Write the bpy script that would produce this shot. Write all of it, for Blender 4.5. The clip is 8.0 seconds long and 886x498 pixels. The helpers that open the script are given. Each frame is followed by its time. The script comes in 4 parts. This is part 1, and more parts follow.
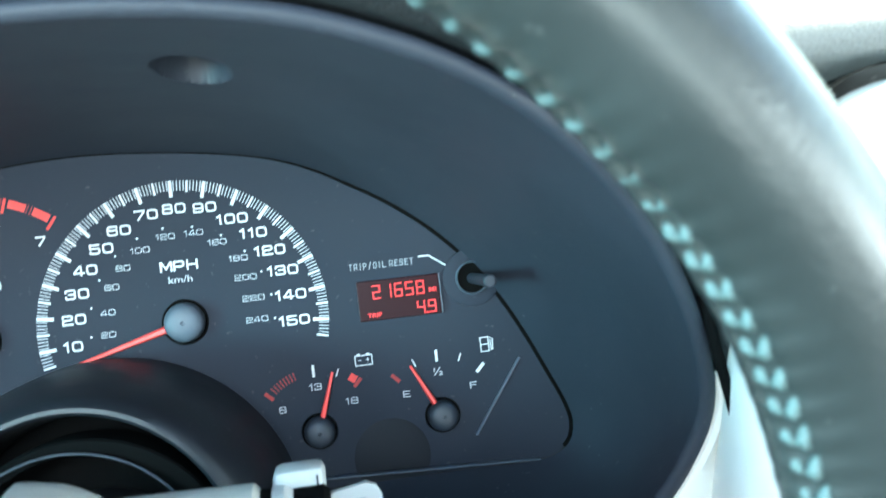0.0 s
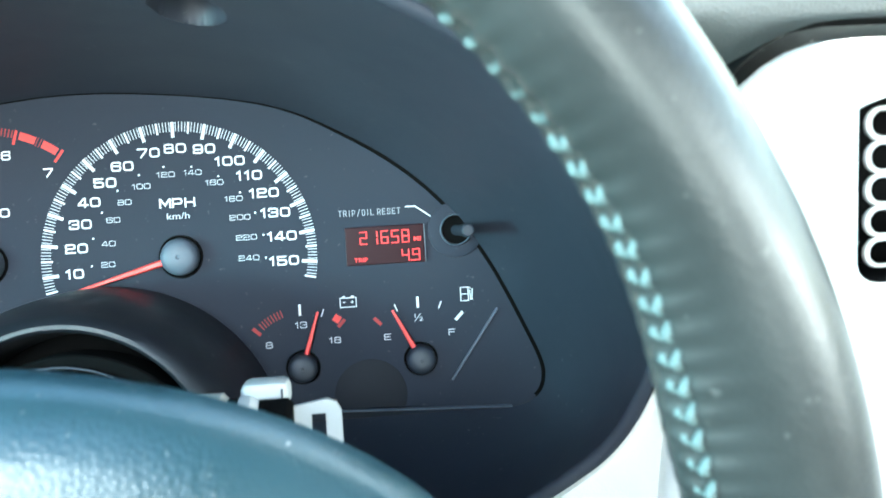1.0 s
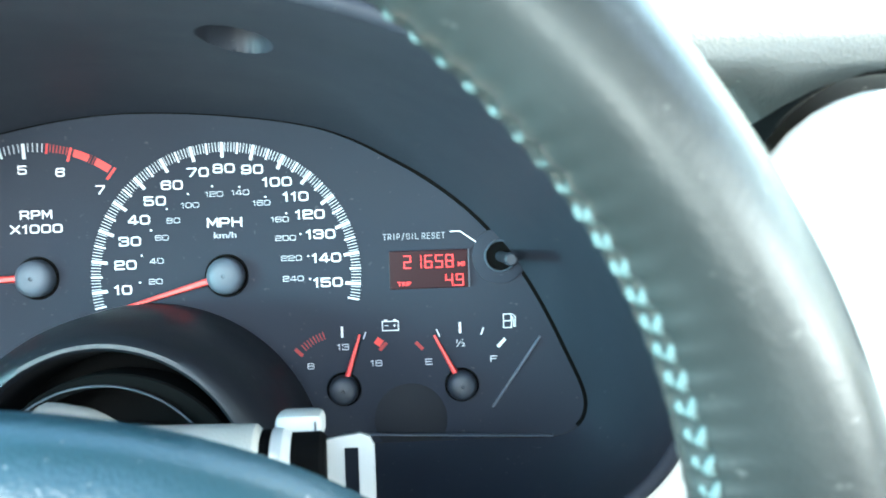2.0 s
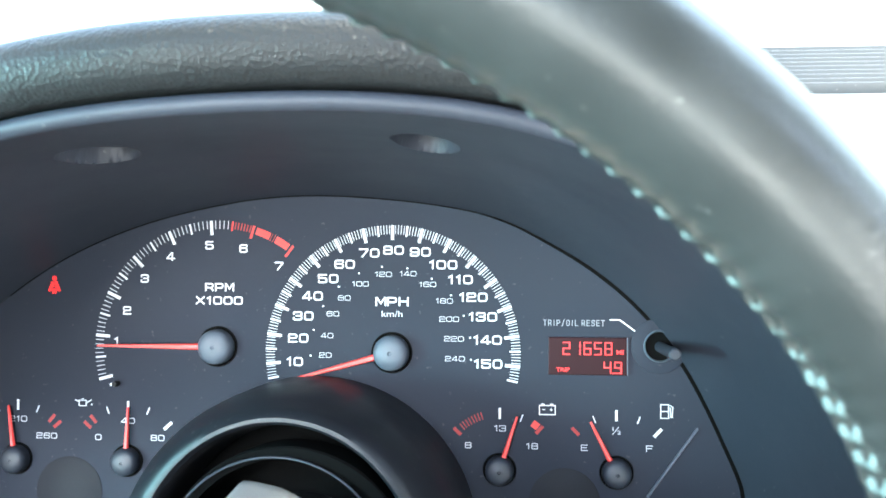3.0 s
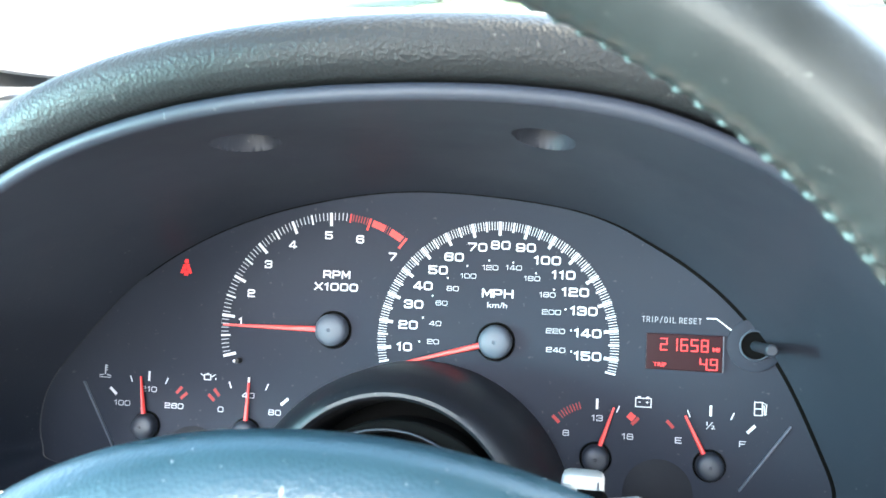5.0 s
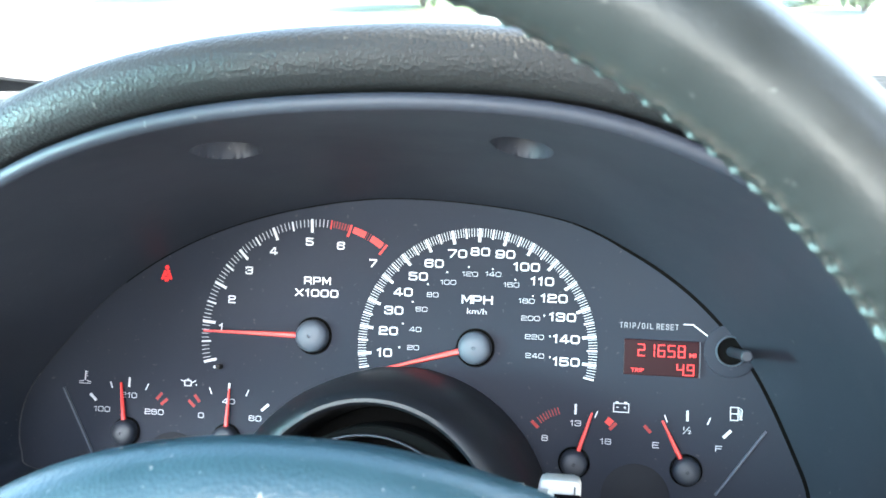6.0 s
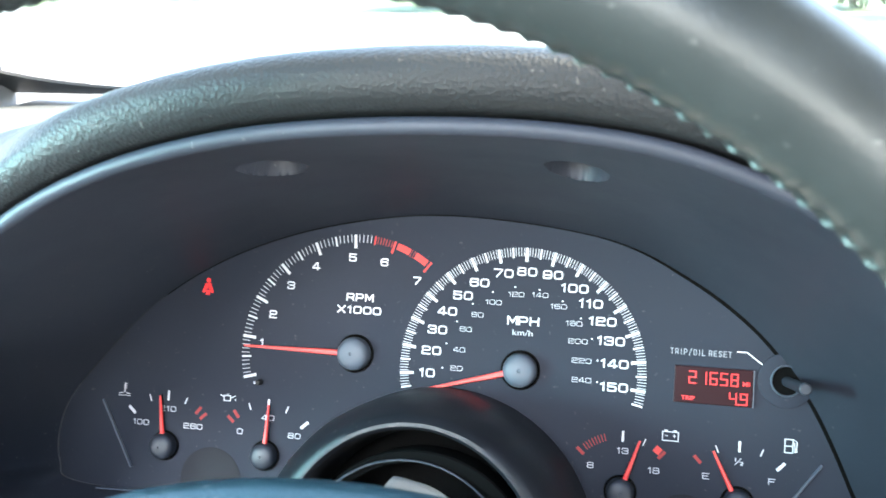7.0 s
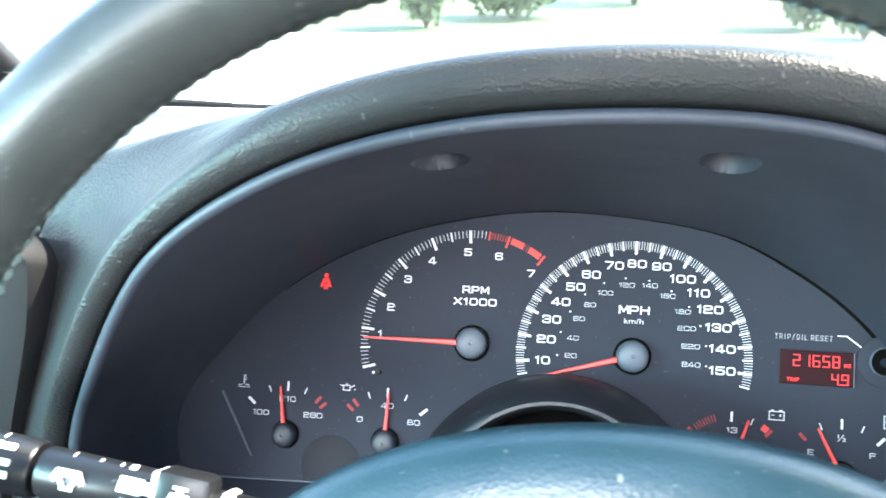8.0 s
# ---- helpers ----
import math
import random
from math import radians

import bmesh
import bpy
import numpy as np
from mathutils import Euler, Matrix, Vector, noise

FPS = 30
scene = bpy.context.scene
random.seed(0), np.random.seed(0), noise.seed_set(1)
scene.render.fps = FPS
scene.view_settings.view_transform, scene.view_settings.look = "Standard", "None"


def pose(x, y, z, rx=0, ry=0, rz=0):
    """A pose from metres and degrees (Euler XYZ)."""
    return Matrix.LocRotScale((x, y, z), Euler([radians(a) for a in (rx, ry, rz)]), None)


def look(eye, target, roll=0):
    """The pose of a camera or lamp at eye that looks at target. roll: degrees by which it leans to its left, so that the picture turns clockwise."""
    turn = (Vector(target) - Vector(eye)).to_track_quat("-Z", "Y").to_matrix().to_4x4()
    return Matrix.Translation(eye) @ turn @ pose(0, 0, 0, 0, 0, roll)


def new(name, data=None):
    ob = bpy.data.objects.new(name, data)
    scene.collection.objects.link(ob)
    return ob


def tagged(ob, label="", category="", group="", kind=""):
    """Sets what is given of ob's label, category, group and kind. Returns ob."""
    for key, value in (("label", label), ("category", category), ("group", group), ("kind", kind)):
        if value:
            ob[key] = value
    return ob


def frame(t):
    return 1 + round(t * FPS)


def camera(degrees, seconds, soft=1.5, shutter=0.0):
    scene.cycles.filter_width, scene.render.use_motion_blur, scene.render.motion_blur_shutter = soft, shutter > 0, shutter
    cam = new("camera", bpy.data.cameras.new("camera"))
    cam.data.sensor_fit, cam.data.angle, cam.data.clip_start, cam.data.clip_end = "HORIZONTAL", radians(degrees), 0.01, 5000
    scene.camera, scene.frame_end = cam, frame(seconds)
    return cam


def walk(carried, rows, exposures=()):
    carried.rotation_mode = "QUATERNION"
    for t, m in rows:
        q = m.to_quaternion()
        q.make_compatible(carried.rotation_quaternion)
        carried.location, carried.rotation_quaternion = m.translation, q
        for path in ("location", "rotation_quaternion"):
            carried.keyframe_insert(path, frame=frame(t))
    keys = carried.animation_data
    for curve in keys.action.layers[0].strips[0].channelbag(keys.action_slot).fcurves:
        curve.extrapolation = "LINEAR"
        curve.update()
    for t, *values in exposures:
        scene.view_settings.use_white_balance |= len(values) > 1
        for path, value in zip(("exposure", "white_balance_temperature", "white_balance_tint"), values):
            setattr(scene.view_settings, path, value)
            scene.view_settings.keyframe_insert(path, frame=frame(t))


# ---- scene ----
# The frame of the dashboard: origin on the speedometer's axis, x right, y away from the driver,
# z up along the reclined gauge face.
RECLINE = 24.0
DASH = pose(0, 0, 0.85, -RECLINE, 0, 0)

cam = camera(50.29, 8.0, soft=1.6, shutter=0.3)
cam.data.dof.use_dof = True
cam.data.dof.focus_distance = 0.42
cam.data.dof.aperture_fstop = 28.0
# seconds, place in the dashboard's frame, yaw, pitch, roll
ROWS = [
    (0.0, 0.0583, -0.3762, 0.0197, -6.76, -0.40, -6.44),
    (0.2, 0.0604, -0.3705, 0.0128, -5.50, -0.26, -5.14),
    (0.5, 0.0645, -0.3862, 0.0100, -4.48, 1.25, -4.04),
    (0.8, 0.0690, -0.4023, 0.0016, -4.79, -0.84, -3.11),
    (1.0, 0.0711, -0.3950, 0.0077, -5.23, -1.60, -3.47),
    (1.2, 0.0718, -0.3929, 0.0143, -5.43, -1.92, -3.12),
    (2.3, 0.0775, -0.3935, 0.0177, 0.57, -0.40, -2.20),
    (2.5, 0.0769, -0.3958, 0.0212, 2.30, 0.41, -2.40),
    (3.0, 0.0597, -0.4048, 0.0315, 5.39, 1.89, 0.32),
    (3.5, 0.0595, -0.4060, 0.0197, 5.56, -0.04, 0.87),
    (4.0, 0.0523, -0.4169, 0.0204, 7.57, 1.84, 1.60),
    (4.5, 0.0513, -0.4268, 0.0209, 9.64, 2.19, 1.75),
    (4.7, 0.0499, -0.4282, 0.0191, 9.94, 2.78, 2.24),
    (5.8, 0.0514, -0.4334, 0.0193, 10.06, 3.25, 2.82),
    (6.0, 0.0518, -0.4333, 0.0193, 9.08, 3.37, 2.54),
    (6.5, 0.0541, -0.4253, 0.0218, 8.68, 3.07, 1.93),
    (7.0, 0.0447, -0.4251, 0.0277, 11.17, 3.29, 3.75),
    (7.5, 0.0301, -0.4457, 0.0241, 11.74, 3.34, 3.56),
    (8.0, -0.0237, -0.4611, 0.0097, 8.66, 4.63, 3.28),
]
walk(cam, [(t, DASH @ pose(x, y, z, 90 + pitch, 0, yaw) @ pose(0, 0, 0, 0, 0, roll)) for t, x, y, z, yaw, pitch, roll in ROWS],
     exposures=[(0.0, 4.20, 5800, -10), (0.5, 4.85, 6100, -7), (1.0, 4.43, 6050, -8), (2.5, 4.60, 6150, -4), (3.0, 4.64, 6480, 2), (3.5, 4.90, 6550, 4), (4.5, 4.82, 6600, 4), (8.0, 4.44, 6600, 5)])

# ---- light ----
SUN_FROM = Vector((0.62, 0.16, 0.77)).normalized()
world = bpy.data.worlds.new("sky")
scene.world = world
world.use_nodes = True
wn = world.node_tree.nodes
sky = wn.new("ShaderNodeTexSky")
sky.sky_type = "NISHITA"
sky.sun_disc = False
sky.sun_elevation = math.asin(SUN_FROM.z)
sky.sun_rotation = math.atan2(SUN_FROM.x, SUN_FROM.y)
world.node_tree.links.new(sky.outputs[0], wn["Background"].inputs["Color"])
wn["Background"].inputs["Strength"].default_value = 0.11
lamp = bpy.data.lights.new("sun", "SUN")
lamp.energy, lamp.angle, lamp.color = 2.0, radians(0.6), (1.0, 0.93, 0.82)
sun = new("sun", lamp)
sun.matrix_world = look(SUN_FROM * 20, (0, 0, 0))


def opening_light(name, size, energy, colour, eye, target):
    """An added, unseen area lamp standing in for sky light at a cabin opening."""
    data = bpy.data.lights.new(name, "AREA")
    data.shape, data.size, data.size_y = "RECTANGLE", *size
    data.energy, data.color = energy, colour
    ob = new(name, data)
    ob.matrix_world = look(eye, target)
    return ob


# place, power and tint of these unseen lamps are set to shape the light
opening_light("roof_panel_light", (0.24, 0.20), 0.42, (0.97, 0.97, 1.0), (-0.12, -0.68, 1.215), (0.0, -0.16, 0.87))
opening_light("driver_window_light", (0.26, 0.12), 0.52, (0.38, 0.88, 0.94), (-0.56, -0.38, 1.01), (0.13, -0.22, 0.88))
opening_light("driver_window_rear_light", (0.20, 0.16), 0.42, (0.90, 0.95, 1.0), (-0.56, -0.74, 1.03), (0.13, -0.22, 0.90))
opening_light("passenger_window_light", (0.40, 0.20), 0.80, (1.0, 0.96, 0.98), (1.19, -0.74, 1.01), (-0.15, -0.02, 0.86))
# fills added for the gauge face and the pale ridge on the rim
opening_light("quarter_fill_light", (0.58, 0.30), 0.85, (1.0, 0.96, 0.98), (1.19, -1.38, 1.06), (-0.12, -0.02, 0.87))
opening_light("rear_fill_light", (0.66, 0.28), 0.70, (1.0, 0.95, 0.95), (0.36, -1.77, 0.95), (0.0, -0.05, 0.88))


# ---- materials ----
def material(name, colour, rough=0.6, metal=0.0, vary=0.15, size=40.0, grain=0.0, grain_size=900.0, spec=0.5, rough_vary=0.1,
             dust=0.0, dust_colour=(0.5, 0.48, 0.45), coat=0.0, emit=0.0, emit_colour=None, island=0.0):
    """A surface with blotches at one scale, a bumped grain at a finer one, and dust specks."""
    m = bpy.data.materials.new(name)
    m.use_nodes = True
    n, l = m.node_tree.nodes, m.node_tree.links
    b = n["Principled BSDF"]
    co = n.new("ShaderNodeTexCoord")
    big = n.new("ShaderNodeTexNoise")
    big.inputs["Scale"].default_value, big.inputs["Detail"].default_value = size, 6
    l.new(co.outputs["Object"], big.inputs["Vector"])
    mix = n.new("ShaderNodeMix")
    mix.data_type = "RGBA"
    mix.inputs["A"].default_value = (*[c * (1 - vary) for c in colour], 1)
    mix.inputs["B"].default_value = (*[min(1, c * (1 + vary)) for c in colour], 1)
    l.new(big.outputs["Fac"], mix.inputs["Factor"])
    last = mix.outputs["Result"]
    if dust > 0:
        speck = n.new("ShaderNodeTexNoise")
        speck.inputs["Scale"].default_value, speck.inputs["Detail"].default_value = 420, 2
        l.new(co.outputs["Object"], speck.inputs["Vector"])
        ramp = n.new("ShaderNodeMapRange")
        ramp.inputs["From Min"].default_value, ramp.inputs["From Max"].default_value = 0.70, 0.76
        ramp.inputs["To Max"].default_value = dust
        l.new(speck.outputs["Fac"], ramp.inputs["Value"])
        over = n.new("ShaderNodeMix")
        over.data_type = "RGBA"
        over.inputs["B"].default_value = (*dust_colour, 1)
        l.new(last, over.inputs["A"])
        l.new(ramp.outputs["Result"], over.inputs["Factor"])
        last = over.outputs["Result"]
    l.new(last, b.inputs["Base Color"])
    rr = n.new("ShaderNodeMapRange")
    rr.inputs["To Min"].default_value, rr.inputs["To Max"].default_value = max(0.02, rough - rough_vary), min(1, rough + rough_vary)
    l.new(big.outputs["Fac"], rr.inputs["Value"])
    l.new(rr.outputs["Result"], b.inputs["Roughness"])
    b.inputs["Metallic"].default_value = metal
    b.inputs["Specular IOR Level"].default_value = spec
    b.inputs["Coat Weight"].default_value = coat
    if grain > 0:
        fine = n.new("ShaderNodeTexVoronoi")
        fine.inputs["Scale"].default_value = grain_size
        l.new(co.outputs["Object"], fine.inputs["Vector"])
        soft_noise = n.new("ShaderNodeTexNoise")
        soft_noise.inputs["Scale"].default_value, soft_noise.inputs["Detail"].default_value = grain_size * 0.6, 4
        l.new(co.outputs["Object"], soft_noise.inputs["Vector"])
        add = n.new("ShaderNodeMath")
        add.operation = "ADD"
        l.new(fine.outputs["Distance"], add.inputs[0])
        l.new(soft_noise.outputs["Fac"], add.inputs[1])
        bump = n.new("ShaderNodeBump")
        bump.inputs["Strength"].default_value, bump.inputs["Distance"].default_value = grain, 0.0006
        l.new(add.outputs[0], bump.inputs["Height"])
        l.new(bump.outputs["Normal"], b.inputs["Normal"])
    if emit > 0:
        b.inputs["Emission Color"].default_value = (*(emit_colour or colour), 1)
        b.inputs["Emission Strength"].default_value = emit
    return m


SHROUD = material("shroud plastic", (0.0240, 0.0278, 0.0385), 0.52, grain=0.12, grain_size=2600, size=25, dust=0.12, spec=0.36)
PAD = material("grained dash vinyl", (0.014, 0.015, 0.016), 0.48, grain=0.38, grain_size=850, size=30, spec=0.29, dust=0.10)
# paler than PAD: windscreen glare put into the colour, besides dust specks
DASHTOP = material("dusty dash vinyl paled for glare", (0.060, 0.062, 0.060), 0.50, grain=0.2, grain_size=1300, size=30, spec=0.7, dust=0.45, dust_colour=(0.7, 0.68, 0.64))
SLATMAT = material("grey slat plastic", (0.042, 0.043, 0.043), 0.5, grain=0.1, grain_size=1500, spec=0.5, dust=0.2)
FACEMAT = material("gauge face", (0.0195, 0.0232, 0.0345), 0.75, vary=0.12, grain=0.05, grain_size=3000, spec=0.25, dust=0.05)
BOSSMAT = material("recessed face", (0.016, 0.017, 0.022), 0.7, vary=0.12, grain=0.05, grain_size=3000, spec=0.25)
LABELGREY = material("printed label grey", (0.27, 0.28, 0.31), 0.6, vary=0.06)
WHITE = material("printed white", (0.62, 0.63, 0.65), 0.6, vary=0.06)
DIMWHITE = material("printed grey white", (0.5, 0.51, 0.54), 0.6, vary=0.06)
RED = material("printed red", (0.62, 0.04, 0.035), 0.6, vary=0.1)
DIMRED = material("printed dark red", (0.30, 0.02, 0.02), 0.6, vary=0.1)
NEEDLE = material("needle orange red", (0.88, 0.062, 0.055), 0.45, vary=0.06)
HUB = material("needle cap", (0.075, 0.090, 0.115), 0.5, vary=0.15, size=120, grain=0.1, grain_size=2500)
SMALLHUB = material("small needle cap", (0.024, 0.029, 0.040), 0.45, vary=0.15, size=120, grain=0.1, grain_size=2500)
DARK = material("black plastic", (0.010, 0.010, 0.011), 0.55, grain=0.15, grain_size=1500, spec=0.3)
ARCHMAT = material("smooth black plastic", (0.008, 0.009, 0.0125), 0.46, grain=0.08, grain_size=2200, dust=0.1)
LININGMAT = material("textured black plastic", (0.012, 0.012, 0.015), 0.6, grain=0.4, grain_size=1500, dust=0.25)
# near-zero black, used for black parts and to put shade into gaps
BLACK = material("flat black for parts and shaded gaps", (0.003, 0.003, 0.003), 0.9, spec=0.05)
LCDMAT = material("display window", (0.020, 0.006, 0.008), 0.35, vary=0.1, spec=0.1, emit=0.0003, emit_colour=(1.0, 0.02, 0.02))
LCDRED = material("lit red segments", (0.8, 0.03, 0.03), 0.5, emit=0.026, emit_colour=(1.0, 0.03, 0.035))
LAMPRED = material("lit warning lamp", (0.8, 0.03, 0.03), 0.5, emit=0.03, emit_colour=(1.0, 0.02, 0.025))
LEATHER = material("wheel leather", (0.0180, 0.0212, 0.0206), 0.37, vary=0.3, size=60, grain=0.08, grain_size=900, dust=0.1, spec=0.46)
THREAD = material("stitching thread", (0.075, 0.110, 0.107), 0.7, vary=0.3, size=300, grain=0.3, grain_size=4000)
PADLEATHER = material("airbag cover vinyl", (0.011, 0.030, 0.038), 0.33, vary=0.2, size=40, grain=0.16, grain_size=900, dust=0.3, spec=0.45)
CREAM = material("pale grey plastic", (0.74, 0.73, 0.69), 0.55, vary=0.08, size=30, grain=0.15, grain_size=1200, dust=0.15)
TAN = material("column plastic", (0.46, 0.44, 0.39), 0.55, vary=0.12, size=40, grain=0.2, grain_size=1200, dust=0.3, dust_colour=(0.75, 0.73, 0.7))
LINT = material("lint", (0.75, 0.74, 0.70), 0.9, vary=0.1)
KEYMAT = material("pale key plastic", (0.48, 0.48, 0.46), 0.4, vary=0.05, grain=0.05, grain_size=1500)
LEVERMAT = material("black lever plastic", (0.006, 0.0065, 0.008), 0.36, grain=0.08, grain_size=1500, dust=0.12, spec=0.35)
METAL = material("nickel key", (0.6, 0.6, 0.6), 0.3, metal=1.0)
ROOFLINING = material("headliner cloth", (0.11, 0.11, 0.115), 0.9, size=60, grain=0.3, grain_size=700)
CARPET = material("charcoal carpet", (0.05, 0.05, 0.052), 0.95, vary=0.15, size=50, grain=0.4, grain_size=500)
CONCRETE = material("pale concrete", (0.42, 0.41, 0.39), 0.85, vary=0.2, size=1.3, grain=0.3, grain_size=60)
GRASS = material("lawn", (0.09, 0.12, 0.05), 0.8, vary=0.4, size=3.0)
LEAF = material("leaves", (0.11, 0.14, 0.06), 0.6, vary=0.4, size=2.0)
BARK = material("bark", (0.12, 0.09, 0.065), 0.9, vary=0.3, size=12)

glass = bpy.data.materials.new("window glass")
glass.use_nodes = True
gn, gl = glass.node_tree.nodes, glass.node_tree.links
gl_t, gl_g, gl_m, gl_f = gn.new("ShaderNodeBsdfTransparent"), gn.new("ShaderNodeBsdfGlossy"), gn.new("ShaderNodeMixShader"), gn.new("ShaderNodeFresnel")
gl_t.inputs["Color"].default_value = (0.86, 0.93, 0.90, 1)
gl_g.inputs["Roughness"].default_value = 0.02
gl.new(gl_f.outputs[0], gl_m.inputs[0])
gl.new(gl_t.outputs[0], gl_m.inputs[1])
gl.new(gl_g.outputs[0], gl_m.inputs[2])
gl.new(gl_m.outputs[0], gn["Material Output"].inputs["Surface"])


# ---- building helpers ----
def thing(name, m, label, category, group="", kind=""):
    ob = new(name)
    ob.empty_display_size = 0.02
    ob.matrix_world = m
    return tagged(ob, label, category, group, kind)


def part(name, bm, mat, parent, label="", m=None, smooth=True, sharp=38):
    """One mesh object under a thing or a part, in the parent's frame."""
    me = bpy.data.meshes.new(name)
    bmesh.ops.recalc_face_normals(bm, faces=bm.faces)
    for f in bm.faces:
        f.smooth = smooth
    bm.to_mesh(me)
    bm.free()
    me.materials.append(mat)
    if smooth:
        me.set_sharp_from_angle(angle=radians(sharp))
    ob = new(name, me)
    ob.parent = parent
    if m is not None:
        ob.matrix_local = m
    return tagged(ob, label) if label else ob


def shared(name, me, parent, m):
    ob = new(name, me)
    ob.parent = parent
    ob.matrix_local = m
    return ob


def box(bm, x0, x1, y0, y1, z0, z1, bevel=0.0, m=None):
    made = bmesh.ops.create_cube(bm, size=1.0, matrix=Matrix.Translation(((x0 + x1) / 2, (y0 + y1) / 2, (z0 + z1) / 2)) @ Matrix.Diagonal((x1 - x0, y1 - y0, z1 - z0, 1)))
    vs = made["verts"]
    if bevel > 0:
        es = list({e for v in vs for e in v.link_edges})
        out = bmesh.ops.bevel(bm, geom=es, offset=bevel, segments=2, affect="EDGES", profile=0.5)
        vs = out["verts"]
    if m is not None:
        bmesh.ops.transform(bm, matrix=m, verts=list({v for v in vs}))
    return bm


def spline(pts, n, closed=False):
    """n points along a Catmull-Rom curve through pts."""
    P = [np.array(p, float) for p in pts]
    k = len(P)
    spans = k if closed else k - 1
    out = []
    for i in range(n):
        s = i * spans / (n if closed else n - 1)
        j = min(int(s), spans - 1)
        u = s - j
        g = (lambda a: P[a % k]) if closed else (lambda a: P[max(0, min(k - 1, a))])
        p0, p1, p2, p3 = g(j - 1), g(j), g(j + 1), g(j + 2)
        out.append(0.5 * (2 * p1 + (p2 - p0) * u + (2 * p0 - 5 * p1 + 4 * p2 - p3) * u * u + (3 * p1 - p0 - 3 * p2 + p3) * u ** 3))
    return out


def loft(rings, closed=True, cap0=False, cap1=False):
    """A skin over rings of equal length."""
    bm = bmesh.new()
    vs = [[bm.verts.new(tuple(p)) for p in ring] for ring in rings]
    n = len(vs[0])
    for a, b in zip(vs, vs[1:]):
        for i in range(n if closed else n - 1):
            j = (i + 1) % n
            bm.faces.new((a[i], a[j], b[j], b[i]))
    if cap0:
        bm.faces.new(vs[0])
    if cap1:
        bm.faces.new(vs[-1])
    return bm


def lathe(profile, n=40, m=None):
    """profile: (radius, height) from the axis outwards; turned round +z."""
    bm = bmesh.new()
    rings = []
    for r, h in profile:
        if r < 1e-6:
            rings.append([bm.verts.new((0, 0, h))])
        else:
            rings.append([bm.verts.new((r * math.cos(2 * math.pi * i / n), r * math.sin(2 * math.pi * i / n), h)) for i in range(n)])
    for a, b in zip(rings, rings[1:]):
        for i in range(n):
            j = (i + 1) % n
            if len(a) == 1:
                bm.faces.new((a[0], b[i], b[j]))
            elif len(b) == 1:
                bm.faces.new((a[i], a[j], b[0]))
            else:
                bm.faces.new((a[i], a[j], b[j], b[i]))
    if m is not None:
        bmesh.ops.transform(bm, matrix=m, verts=bm.verts)
    return bm


TOWARDS = Matrix(((1, 0, 0, 0), (0, 0, -1, 0), (0, 1, 0, 0), (0, 0, 0, 1)))  # local xy plane to the gauge face, +z to the driver


def on_face(x, z, lift=0.0, turn=0.0):
    """A pose on the gauge face: local x right, y up, z towards the driver, turned by degrees."""
    return Matrix.Translation((x, -lift, z)) @ TOWARDS @ pose(0, 0, 0, 0, 0, turn)


def bar_mesh(length, width, thick=0.0002):
    """A printed bar along local y, centred."""
    bm = bmesh.new()
    box(bm, -width / 2, width / 2, -length / 2, length / 2, 0, thick)
    return bm


def words(text, height, mat, parent, name, m, stretch=1.3, weight=0.0, thick=0.0001):
    """Writing as a mesh, centred on its place; height is that of a capital."""
    cu = bpy.data.curves.new(name, "FONT")
    cu.body, cu.align_x, cu.align_y = text, "CENTER", "CENTER"
    cu.size = height / 0.69
    cu.extrude = thick
    cu.offset = weight
    cu.resolution_u = 3
    tmp = bpy.data.objects.new(name, cu)
    scene.collection.objects.link(tmp)
    dg = bpy.context.evaluated_depsgraph_get()
    me = bpy.data.meshes.new_from_object(tmp.evaluated_get(dg))
    bpy.data.objects.remove(tmp)
    bpy.data.curves.remove(cu)
    me.transform(Matrix.Diagonal((stretch, 1, 1, 1)))
    me.materials.clear()
    me.materials.append(mat)
    ob = new(name, me)
    ob.parent = parent
    ob.matrix_local = m
    return ob


